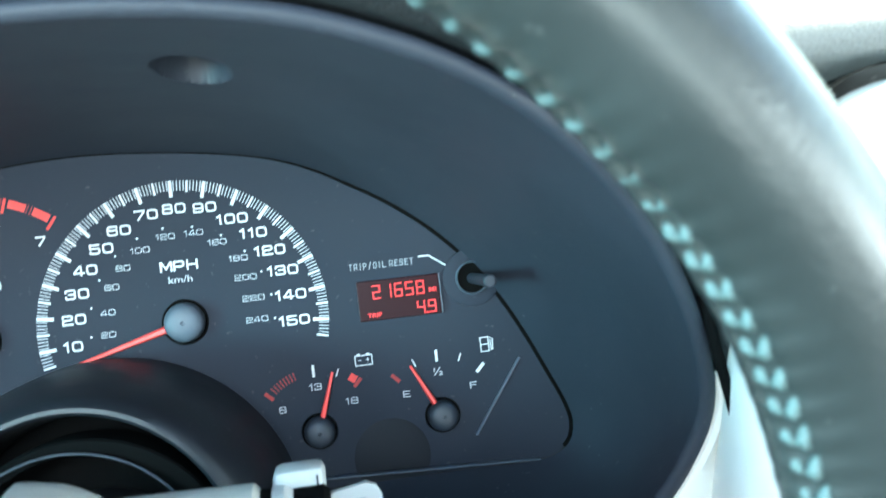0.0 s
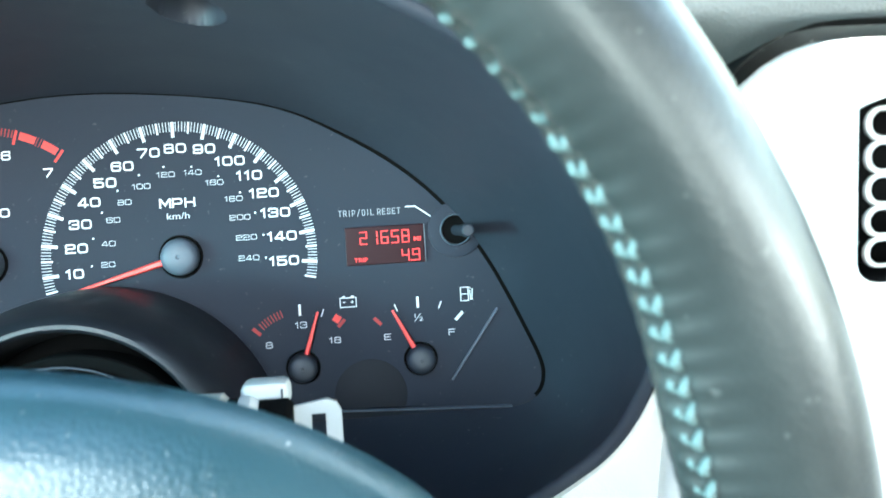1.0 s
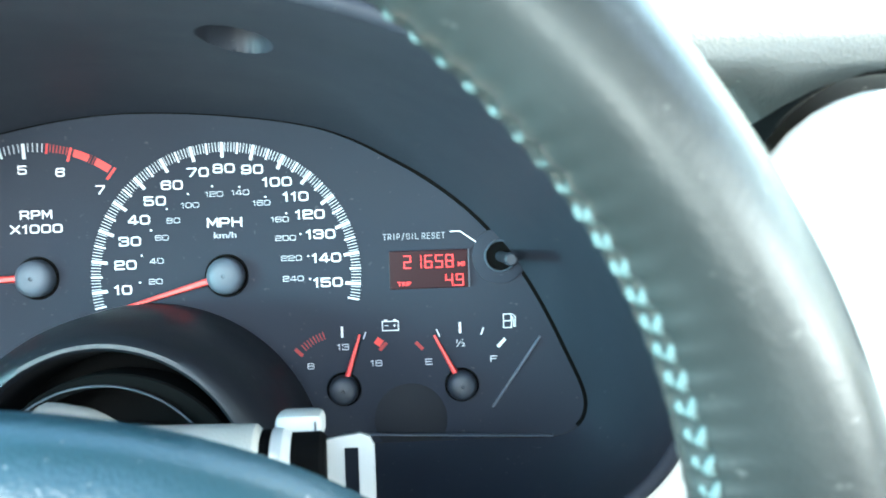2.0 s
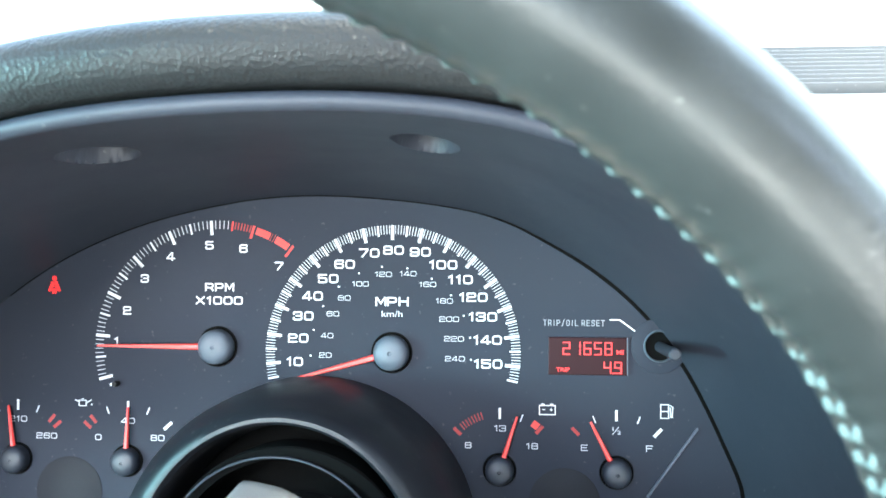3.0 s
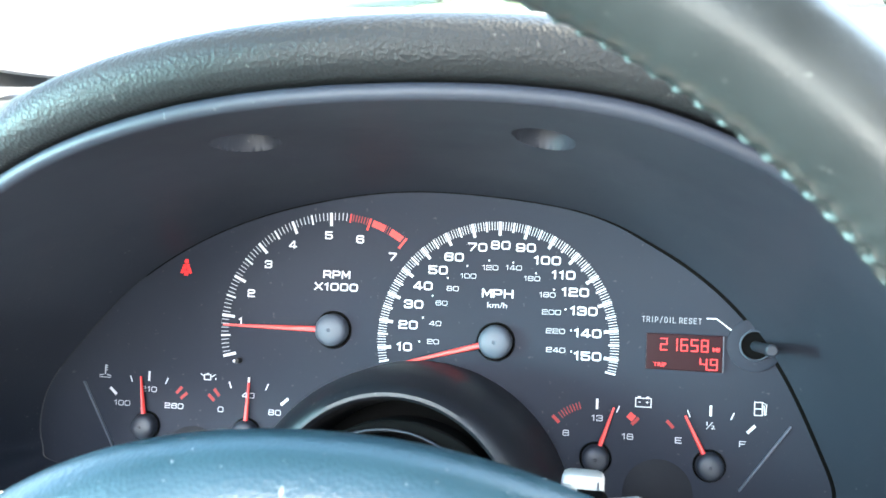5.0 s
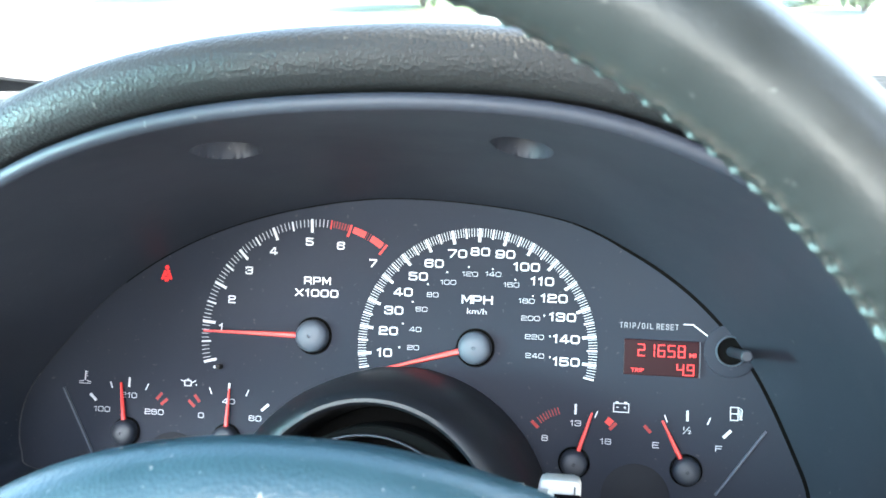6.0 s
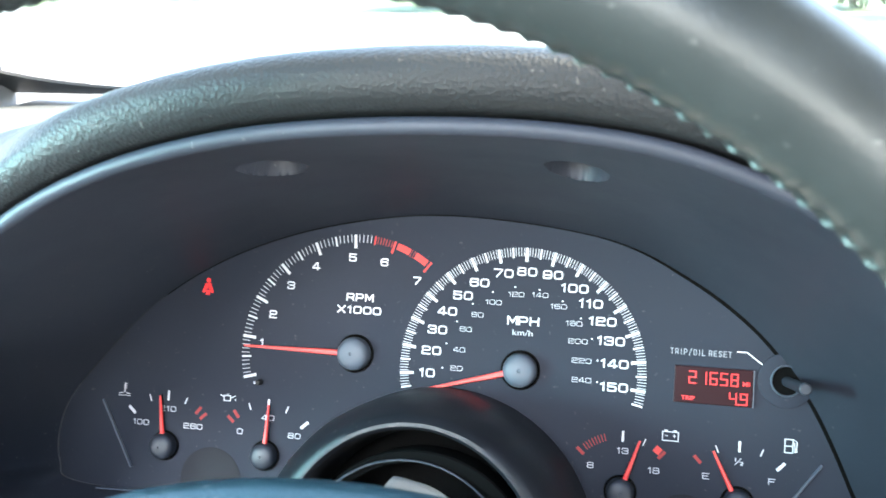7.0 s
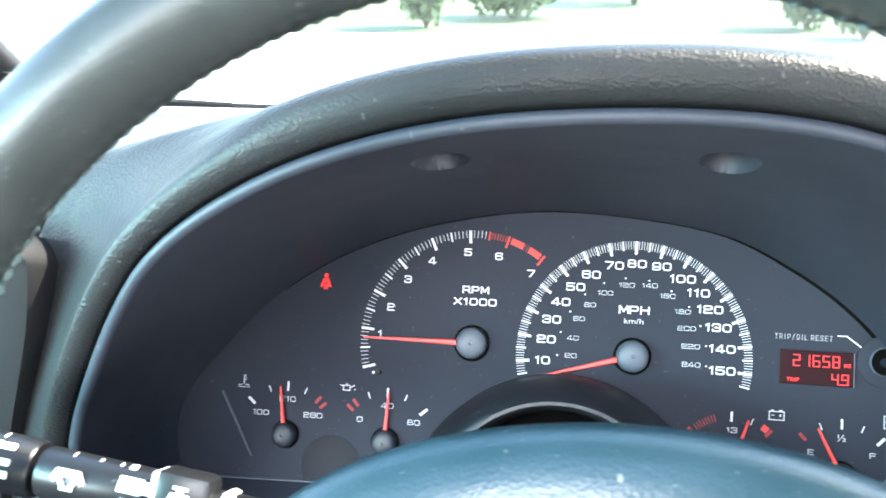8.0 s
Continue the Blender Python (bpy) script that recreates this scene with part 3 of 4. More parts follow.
def arc_block(cx, cz, r0, r1, a0, a1, mat, name, n=10):
    bm = bmesh.new()
    lo = [bm.verts.new((cx + r0 * math.cos(radians(a0 + (a1 - a0) * i / n)), -LIFT - 0.0002, cz + r0 * math.sin(radians(a0 + (a1 - a0) * i / n)))) for i in range(n + 1)]
    hi = [bm.verts.new((cx + r1 * math.cos(radians(a0 + (a1 - a0) * i / n)), -LIFT - 0.0002, cz + r1 * math.sin(radians(a0 + (a1 - a0) * i / n)))) for i in range(n + 1)]
    fs = [bm.faces.new((lo[i], lo[i + 1], hi[i + 1], hi[i])) for i in range(n)]
    bmesh.ops.extrude_face_region(bm, geom=fs)
    bmesh.ops.translate(bm, vec=(0, 0.0002, 0), verts=lo + hi)
    return part(name, bm, mat, cluster, smooth=False)


for a, b in ((6.08, 6.42), (6.58, 6.92)):
    arc_block(TX, TZ, TR - 0.0034, TR - 0.0003, rev_angle(a), rev_angle(b), RED, "redline_block")
for v in (6.46, 6.53):
    place_bar(bar_data("redline_gap_tick", 0.0036, 0.0003, DIMRED), TX, TZ, TR - 0.0019, rev_angle(v), "redline_gap_tick")
REV_AT = {1: (-0.1224, 0.0038), 2: (-0.1177, 0.0174), 3: (-0.1099, 0.0315), 4: (-0.0983, 0.0412), 5: (-0.0808, 0.0462), 6: (-0.0656, 0.0448), 7: (-0.0497, 0.0372)}
for v, (x, z) in REV_AT.items():
    letters(str(v), 0.0037, WHITE, cluster, "rev_numeral", on_face(x, z, LIFT), 1.0)
letters("RPM", 0.0036, WHITE, cluster, "rev_unit", on_face(-0.0762, 0.0279, LIFT), 1.05, 0.18)
letters("X1000", 0.0036, WHITE, cluster, "rev_factor", on_face(-0.0761, 0.0221, LIFT), 1.1, 0.18)
dot_bm = bmesh.new()
bmesh.ops.create_circle(dot_bm, cap_ends=True, segments=12, radius=0.0007, matrix=on_face(-0.1245, -0.0151, LIFT + 0.0001))
part("scale_dot", dot_bm, WHITE, cluster, smooth=False)
part("stop_peg", lathe([(0, 0.004), (0.0010, 0.0038), (0.0013, 0.003), (0.0013, 0)], 14), DARK, cluster, "small black needle stop", on_face(-0.1217, -0.0147, 0.003))


def needle(cx, cz, a, length, w0=0.0030, w1=0.0009, cap=0.0075, tall=0.0075, lift=0.0052, cap_mat=HUB):
    """A tapered pointer with a domed cap."""
    bm = bmesh.new()
    h = 0.0006
    pts = [(-w0 / 2, cap * 0.6), (w0 / 2, cap * 0.6), (w1 / 2, length), (-w1 / 2, length)]
    lo = [bm.verts.new((x, y, 0)) for x, y in pts]
    hi = [bm.verts.new((x * 0.55, y, h * (2.2 if y < length else 1))) for x, y in pts]
    bm.faces.new(lo), bm.faces.new(hi)
    for i in range(4):
        j = (i + 1) % 4
        bm.faces.new((lo[i], lo[j], hi[j], hi[i]))
    nd = part("needle", bm, NEEDLE, cluster, "", on_face(cx, cz, lift, a - 90), smooth=False)
    prof = [(0, tall * 0.93), (cap * 0.08, tall * 0.95), (cap * 0.12, tall), (cap * 0.4, tall * 0.985), (cap * 0.7, tall * 0.93), (cap * 0.88, tall * 0.82), (cap * 0.97, tall * 0.66), (cap, tall * 0.5), (cap, 0.0012), (cap * 1.02, 0.0003)]
    # black disc a little wider than the cap
    part("cap_disc", lathe([(0, 0.0003), (cap * 1.16, 0.0003), (cap * 1.18, 0.0)], 40), BLACK, cluster, "", on_face(cx, cz, 0.0032))
    part("needle_cap", lathe(prof, 40), cap_mat, cluster, "", on_face(cx, cz, 0.0032))
    return nd


needle(0, 0.0003, 195.5, 0.048)
needle(TX, TZ + 0.0003, 180.0, 0.0535)

# small gauges: hub x, needle angle
GZ = -0.0492
SMALL_R = 0.0245
small_major = bar_data("gauge_tick", 0.0046, 0.0010, WHITE)
small_thin = bar_data("gauge_thin_tick", 0.0032, 0.0005, WHITE)
small_wide = bar_data("gauge_end_tick", 0.0046, 0.0013, WHITE)
small_red = bar_data("gauge_red_tick", 0.0042, 0.0014, DIMRED)
small_red_b = bar_data("gauge_red_block", 0.0030, 0.0030, RED)


def small_gauge(hx, angle, white_end, red_end, mid, lo, hi, bright=True):
    place_bar(small_major, hx, GZ, SMALL_R, 90, "gauge_tick")
    for a in (112, 68) if lo != "8" else (68,):
        place_bar(small_thin, hx, GZ, SMALL_R, a, "gauge_thin_tick")
    for a in white_end:
        place_bar(small_wide, hx, GZ, SMALL_R, a, "gauge_end_tick")
    for a in red_end:
        place_bar(small_red, hx, GZ, SMALL_R, a, "gauge_red_tick")
    if mid in GLYPHS or mid.isdigit():
        letters(mid, 0.0026, DIMWHITE, cluster, "gauge_numeral", on_face(hx + 0.0001, GZ + 0.0183, LIFT), 1.1, 0.14)
    else:
        words(mid, 0.0030, DIMWHITE, cluster, "gauge_numeral", on_face(hx + 0.0001, GZ + 0.0180, LIFT), 1.3)
    letters(lo, 0.0026, DIMWHITE, cluster, "gauge_numeral", on_face(hx - 0.0133, GZ + 0.0109, LIFT), 1.1, 0.14)
    letters(hi, 0.0026, DIMWHITE, cluster, "gauge_numeral", on_face(hx + 0.0136, GZ + 0.0111, LIFT), 1.1, 0.14)
    needle(hx, GZ + 0.0008, angle, 0.0238, 0.0024, 0.0010, cap=0.0060, tall=0.0065, cap_mat=SMALLHUB)


small_gauge(-0.1672, 98, (138,), (41.5, 50), "210", "100", "260")
small_gauge(-0.1166, 88, (42,), (130, 138.5), "40", "0", "80")
small_gauge(0.0463, 72, (), (137, 47), "13", "8", "18")
small_gauge(0.0950, 117, (46,), (134,), "\u00bd", "E", "F")
place_bar(small_red_b, 0.0463, GZ, SMALL_R + 0.0004, 53, "gauge_red_block")
fan(0.0463, GZ, [108 + 3.2 * k for k in range(8)], SMALL_R - 0.0016, SMALL_R + 0.0016, 0.0004, DIMRED, "gauge_fine_scale", "faint red low voltage marks")

# printed pictograms
def icon(name, shapes, x, z, mat, label):
    bm = bmesh.new()
    for x0, x1, z0, z1, turn in shapes:
        box(bm, -(x1 - x0) / 2, (x1 - x0) / 2, -(z1 - z0) / 2, (z1 - z0) / 2, 0, 0.0002,
            m=on_face(x + (x0 + x1) / 2, z + (z0 + z1) / 2, LIFT, turn))
    return part(name, bm, mat, cluster, label, smooth=False)


def u(*v):
    return tuple(k * 0.0001 for k in v[:4]) + (v[4] if len(v) > 4 else 0,)


icon("battery_pictogram", [u(-35, 35, 14, 18), u(-35, 35, -24, -20), u(-35, -31, -24, 18), u(31, 35, -24, 18), u(-25, -12, 18, 24), u(12, 25, 18, 24), u(-22, -10, -3, 0), u(10, 22, -3, 0), u(15, 18, -8, 5)], 0.0663, -0.0226, WHITE, "white battery pictogram")
icon("fuel_pictogram", [u(-26, -22, -28, 30), u(6, 10, -28, 30), u(-26, 10, 26, 30), u(-26, 10, -30, -26), u(-26, 10, -2, 2), u(14, 18, -22, 16, 4), u(22, 26, -22, 20, -4), u(10, 24, 22, 25, -38), u(14, 26, -25, -22)], 0.1156, -0.0226, WHITE, "white fuel pump pictogram")
icon("oil_pictogram", [u(-20, 16, -16, -12), u(-20, 16, 8, 12), u(-20, -16, -16, 12), u(12, 16, -16, 10), u(-38, -18, 6, 10, -25), u(16, 40, 4, 8, 30), u(-6, 4, 14, 18), u(38, 42, -12, -4)], -0.1372, -0.0233, WHITE, "white oil can pictogram")
icon("coolant_pictogram", [u(-3, 3, -12, 34), u(3, 12, 28, 31), u(3, 12, 18, 21), u(3, 12, 8, 11), u(-30, -8, -18, -14, 12), u(8, 30, -18, -14, -12), u(-30, 30, -28, -25)], -0.1902, -0.0238, DIMWHITE, "grey coolant thermometer pictogram")
belt_bm = bmesh.new()
bmesh.ops.create_circle(belt_bm, cap_ends=True, segments=14, radius=0.0011, matrix=on_face(-0.1514, 0.0314, LIFT + 0.0002))
for x0, x1, z0, z1, turn in (u(-15, -4, -6, 20, 8), u(-1, 14, 2, 22, -10), u(2, 15, -8, -1), u(-24, -14, -24, 8, -20), u(14, 24, -24, 8, 20), u(-20, 20, -20, -11), u(-9, -2, -34, -18), u(2, 9, -34, -18)):
    box(belt_bm, -(x1 - x0) / 2, (x1 - x0) / 2, -(z1 - z0) / 2, (z1 - z0) / 2, 0, 0.0002, m=on_face(-0.1514 + (x0 + x1) / 2, 0.0279 + (z0 + z1) / 2, LIFT, turn))
part("seatbelt_lamp", belt_bm, LAMPRED, cluster, "lit red seat belt warning lamp", smooth=False)

# odometer window
lcd_bm = bmesh.new()
box(lcd_bm, 0.0667, 0.0992, -0.0044, -0.0032, -0.0079, 0.0078, 0.0003)
part("odometer_window", lcd_bm, LCDMAT, cluster, "dark red tinted odometer window", smooth=False)
# the edge's highlight is put in as a strip of paler colour
edge_bm = bmesh.new()
box(edge_bm, 0.0993, 0.0997, -0.0046, -0.0030, -0.0079, 0.0078)
part("window_edge_glint", edge_bm, HUB, cluster, "pale strip painting the lit edge of the window", smooth=False)

SEG = {"0": "abcdef", "1": "bc", "2": "abged", "4": "fgbc", "5": "afgcd", "6": "afgedc", "8": "abcdefg", "9": "abcdfg"}


def digits(text, x, z, w, h, pitch, name):
    bm = bmesh.new()
    t = w * 0.2
    for k, ch in enumerate(text):
        cx = x + k * pitch
        for s in SEG[ch]:
            x0, x1, z0, z1 = {"a": (-w / 2, w / 2, h / 2 - t, h / 2), "d": (-w / 2, w / 2, -h / 2, -h / 2 + t), "g": (-w / 2, w / 2, -t / 2, t / 2),
                              "f": (-w / 2, -w / 2 + t, 0.02 * h, h / 2), "b": (w / 2 - t, w / 2, 0.02 * h, h / 2),
                              "e": (-w / 2, -w / 2 + t, -h / 2, -0.02 * h), "c": (w / 2 - t, w / 2, -h / 2, -0.02 * h)}[s]
            box(bm, cx + x0 + 0.0001, cx + x1 - 0.0001, -0.00475, -0.0045, z + z0 + 0.0001, z + z1 - 0.0001)
    return part(name, bm, LCDRED, cluster, "lit red seven segment digits", smooth=False)


digits("21658", 0.0742, 0.0032, 0.0033, 0.0056, 0.00435, "odometer_digits")
digits("49", 0.0912, -0.0047, 0.0033, 0.0052, 0.0044, "trip_digits")
dp = bmesh.new()
box(dp, 0.0932, 0.0938, -0.00475, -0.0045, -0.0073, -0.0067)
part("decimal_point", dp, LCDRED, cluster, smooth=False)
words("MI", 0.0018, LCDRED, cluster, "miles_label", on_face(0.0964, 0.0017, 0.0047), 1.2, 0.00003)
words("TRIP", 0.0017, LCDRED, cluster, "trip_label", on_face(0.0727, -0.0058, 0.0047), 1.15, 0.00003)
letters("TRIP/OIL RESET", 0.0026, LABELGREY, cluster, "reset_label", on_face(0.0773, 0.0138, LIFT), 0.55, 0.13, 0.42)
lead = bmesh.new()
box(lead, 0.0922, 0.0964, -LIFT - 0.0002, -LIFT, 0.0150, 0.0155)
box(lead, -0.0052, 0.0052, -0.00025, 0.00025, 0, 0.0002, m=on_face(0.1004, 0.0123, LIFT, -36))
part("reset_leader", lead, WHITE, cluster, "thin white leader line", smooth=False)

# trip reset stem in its round boss
part("reset_boss", lathe([(0.0116, 0.0), (0.0115, 0.0008), (0.0108, 0.0011), (0.0060, 0.0011), (0.0058, 0.0)], 44), FACEMAT, cluster, "round flange of the reset button", on_face(0.1125, 0.0045, 0.0032))
part("reset_ring", lathe([(0.0058, 0.0009), (0.0060, 0.0024), (0.0063, 0.0028), (0.0066, 0.0024), (0.0068, 0.0009)], 40), HUB, cluster, "glossy ring round the reset hole", on_face(0.1127, 0.0045, 0.0032))
# flat black disc stands for the shade in the stem's hole
part("reset_hole", lathe([(0, 0.0016), (0.0060, 0.0016), (0.0060, 0.0)], 30), BLACK, cluster, "black disc for the shaded hole round the reset stem", on_face(0.1127, 0.0045, 0.0032))
part("reset_button", lathe([(0, 0.0441), (0.0018, 0.0441), (0.0024, 0.0436), (0.0025, 0.0425), (0.0025, 0.0360), (0.0022, 0.0350), (0.0022, 0.0)], 24), SHROUD, cluster, "thin grey plastic reset stem", on_face(0.1127, 0.0043, 0.0032))

# raised ribs near the corners of the face
for x0, z0, x1, z1 in ((0.1283, -0.0293, 0.1075, -0.0582), (-0.2010, -0.0290, -0.1835, -0.0600)):
    L = math.hypot(x1 - x0, z1 - z0)
    bm = bmesh.new()
    box(bm, -0.0005, 0.0005, -L / 2, L / 2, -0.001, 0.0012, 0.0004)
    part("corner_rib", bm, HUB, cluster, "", on_face((x0 + x1) / 2, (z0 + z1) / 2, 0.0032, math.degrees(math.atan2(z1 - z0, x1 - x0)) - 90))
# half-round dark housings below the small gauges
for x in (0.0735, -0.1428):
    part("half_round_boss", lathe([(0, 0.0003), (0.0146, 0.0003), (0.0150, 0)], 40), BOSSMAT, cluster, "", on_face(x, -0.0620, 0.0032))

# thin bright edge along the foot of the face
for x0, z0, x1, z1 in ((-0.200, -0.0712, -0.108, -0.0690), (0.045, -0.0668, 0.132, -0.0708)):
    L = math.hypot(x1 - x0, z1 - z0)
    bm = bmesh.new()
    box(bm, -L / 2, L / 2, -0.0004, 0.0004, -0.002, 0.0025, 0.0003)
    part("face_foot", bm, HUB, cluster, "glossy lower edge of the face", on_face((x0 + x1) / 2, (z0 + z1) / 2, 0.0032, math.degrees(math.atan2(z1 - z0, x1 - x0))))

# ---- steering wheel ----
WN = Vector((0, -1, -0.25)).normalized()
WU = Vector((0, WN.z, -WN.y))
WHEEL_C = Vector((-0.0272, -0.2400, -0.0735))
WHEEL = DASH @ Matrix.Translation(WHEEL_C) @ Matrix(((1, WU.x, WN.x, 0), (0, WU.y, WN.y, 0), (0, WU.z, WN.z, 0), (0, 0, 0, 1)))
wheel = thing("steering_wheel", WHEEL, "dark grey leather steering wheel with pale laced stitching", "steering wheel")
RC, TUBE = 0.1710, 0.0124


def seam_at(a):
    """The seam turns from the driver's side at the grips to behind the rim at the top."""
    up = 0.5 - 0.5 * math.cos(min(math.pi, max(0.0, (math.degrees(a) % 360 - 15) / 60 * math.pi))) if math.degrees(a) % 360 < 270 else 0.0
    return 156 + 24 * up + 14 * min(1.0, max(0.0, (math.degrees(a) % 360 - 90) / 40)) * up


def grip(a):
    """Thumb grips that swell the inside of the rim."""
    d = math.degrees(a) % 360
    return math.exp(-((d - 15) / 13) ** 2) + math.exp(-((d - 165) / 13) ** 2)


def rim_point(a, b, r=None):
    """Angle a round the wheel, b round the tube (0 outwards, 90 to the driver)."""
    t = TUBE if r is None else r
    c = math.cos(b)
    q = RC + (t + (0.0062 * grip(a) + 0.0006) * max(0.0, -c) ** 1.3) * c
    return (q * math.cos(a), q * math.sin(a), t * 1.08 * math.sin(b))


NA, NB = 864, 72
rim_rings = []
for i in range(NA):
    a = 2 * math.pi * i / NA
    ring = []
    SEAM = seam_at(a)
    for j in range(NB):
        deg = 360 * j / NB
        seam = math.exp(-((deg - SEAM) / 7.0) ** 2)
        pucker = math.exp(-((deg - SEAM) / 26.0) ** 2) * (0.00035 * math.cos(i * math.pi / 2) + 0.00025 * noise.noise((i * 0.21, deg * 0.05, 3)))
        crease = 0.00010 * noise.noise((math.cos(a) * 5, math.sin(a) * 5, deg * 0.016)) + 0.00004 * noise.noise((math.cos(a) * 22, math.sin(a) * 22, deg * 0.03))
        ring.append(rim_point(a, radians(deg), TUBE - 0.0007 * seam + pucker + crease))
    rim_rings.append(ring)
part("rim", loft(rim_rings + rim_rings[:1]), LEATHER, wheel, "dark grey leather rim")

# laced stitches along the inside of the rim, each a pair of short thread loops
st = bmesh.new()
for side in (-1, 1):
    rings = []
    for k in range(7):
        s = k / 6
        c = Vector((side * (0.00140 + 0.0010 * (s - 0.5)), (s - 0.5) * 0.0042, 0.0007 * math.sin(math.pi * s) - 0.0008 * abs(s - 0.5)))
        rad = 0.00115 * (0.35 + 0.65 * math.sin(math.pi * s))
        rings.append([c + Vector((math.cos(2 * math.pi * j / 7) * rad, 0, math.sin(2 * math.pi * j / 7) * rad * 0.8)) for j in range(7)])
    tmp = loft(rings, cap0=True, cap1=True)
    me = bpy.data.meshes.new("tmp")
    tmp.to_mesh(me)
    tmp.free()
    st.from_mesh(me)
    bpy.data.meshes.remove(me)
stitch_me = bpy.data.meshes.new("stitch")
bmesh.ops.recalc_face_normals(st, faces=st.faces)
for f in st.faces:
    f.smooth = True
st.to_mesh(stitch_me)
st.free()
stitch_me.materials.append(THREAD)
NS = 216
for i in range(NS):
    a = 2 * math.pi * i / NS
    b = radians(seam_at(a))
    p = Vector(rim_point(a, b, TUBE - 0.0010 - 0.0004 * (math.sin(a) > 0.6)))
    along = Vector((-math.sin(a), math.cos(a), 0))
    out = (p - Vector((RC * math.cos(a), RC * math.sin(a), 0))).normalized()
    across = out.cross(along)
    m = Matrix(((across.x, along.x, out.x, p.x), (across.y, along.y, out.y, p.y), (across.z, along.z, out.z, p.z), (0, 0, 0, 1)))
    shared("stitch", stitch_me, wheel, m @ pose(0, 0, 0, 0, 0, random.uniform(-6, 6)))

# airbag cover
PA, PB = 0.108, 0.067
pad_r = []
for r, h in ((0.05, 0.026), (0.25, 0.0255), (0.45, 0.024), (0.62, 0.0205), (0.76, 0.0150), (0.86, 0.0085), (0.93, 0.001), (0.975, -0.007), (1.0, -0.016), (1.0, -0.028), (0.97, -0.034), (0.9, -0.036)):
    ring = []
    for i in range(120):
        a = 2 * math.pi * i / 120
        ring.append((0.017 + PA * r * math.cos(a), PB * r * math.sin(a) - 0.008, h * 0.45 - 0.010))
    pad_r.append(ring)
part("airbag_cover", loft(pad_r, cap0=True), PADLEATHER, wheel, "glossy dark grained airbag cover with dust specks")
for a in (-28, 208, -60, 240):
    bm = bmesh.new()
    c0, c1 = 0.06, RC - 0.008
    rings = []
    for k in range(9):
        q = c0 + (c1 - c0) * k / 8
        w, hgt = 0.019 - 0.006 * k / 8, 0.009
        rings.append([(q, w * math.cos(2 * math.pi * j / 16), hgt * math.sin(2 * math.pi * j / 16) - 0.022 + 0.016 * (k / 8) ** 2) for j in range(16)])
    bm.free()
    part("spoke", loft(rings, cap0=True, cap1=True), LEATHER, wheel, "", pose(0, 0, 0, 0, 0, a))
part("wheel_hub", lathe([(0, -0.030), (0.030, -0.032), (0.034, -0.04), (0.032, -0.075), (0.0, -0.078)], 40), DARK, wheel, "black hub behind the cover")

# ---- steering column, lock and key ----
column = thing("steering_column", DASH, "pale tan plastic steering column cover with lock barrel", "steering column")
cov = []
for y, k in ((-0.196, 0.78), (-0.186, 0.84), (-0.170, 0.91), (-0.155, 0.96), (-0.144, 0.99), (-0.139, 0.995), (-0.1365, 0.97)):
    arc = [(-0.024 + 0.044 * k * math.cos(radians(a)), y, -0.0770 + 0.0512 * k * math.sin(radians(a)) + 0.0006 * noise.noise((a * 0.11, y * 160, 0))) for a in np.linspace(-25, 88, 40)]
    cov.append(arc + [(-0.024, y, -0.0775), (-0.010, y, -0.092)])
part("column_cover", loft(cov, cap0=True, cap1=True), TAN, column, "worn pale tan upper column cover")
part("column_tube", lathe([(0, 0.0), (0.030, 0.0), (0.030, 0.16), (0, 0.16)], 40, Matrix.Translation((-0.0295, -0.02, -0.082)) @ TOWARDS), DARK, column, "black column tube")
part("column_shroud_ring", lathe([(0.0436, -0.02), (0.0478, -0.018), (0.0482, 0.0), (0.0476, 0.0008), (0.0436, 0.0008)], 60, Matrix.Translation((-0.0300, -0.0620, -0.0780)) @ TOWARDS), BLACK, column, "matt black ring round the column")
part("column_collar", lathe([(0.0428, 0.0), (0.0434, 0.0), (0.0436, 0.0003), (0.0434, 0.0006), (0.0428, 0.0006)], 60, Matrix.Translation((-0.0340, -0.0640, -0.0768)) @ TOWARDS), SHROUD, column, "charcoal collar round the column")
lint_rnd = random.Random(4)
lint_bm = bmesh.new()
for k in range(26):
    a = radians(lint_rnd.uniform(28, 100))
    r = lint_rnd.uniform(0.0004, 0.0013)
    c = Vector((-0.024 + 0.0352 * math.cos(a), -0.1905 + lint_rnd.uniform(-0.006, 0.004), -0.0770 + 0.0412 * math.sin(a)))
    made = bmesh.ops.create_icosphere(lint_bm, subdivisions=1, radius=r, matrix=Matrix.Translation(c) @ pose(0, 0, 0, lint_rnd.uniform(0, 180), lint_rnd.uniform(0, 180), 0) @ Matrix.Diagonal((lint_rnd.uniform(0.5, 1.8), 0.7, lint_rnd.uniform(0.5, 1.2), 1)))
    for v in made["verts"]:
        v.co += Vector((lint_rnd.gauss(0, 1), lint_rnd.gauss(0, 1), lint_rnd.gauss(0, 1))) * r * 0.25
tagged(part("lint", lint_bm, LINT, column, "white crumbs of lint on the column cover"), kind="stuff")
ALONG = pose(0, 0, 0, 0, 90, 0)  # local z to the right
lock = part("lock_barrel", lathe([(0, 0.060), (0.0108, 0.060), (0.0124, 0.0585), (0.0127, 0.05), (0.0138, 0.0)], 40, Matrix.Translation((-0.0255, -0.139, -0.0468)) @ ALONG), TAN, column, "pale lock barrel")
part("lock_ring", lathe([(0, 0.0045), (0.0100, 0.0045), (0.0108, 0.0036), (0.0108, 0.0)], 40, Matrix.Translation((0.0340, -0.139, -0.0468)) @ ALONG), BLACK, lock, "black ring")
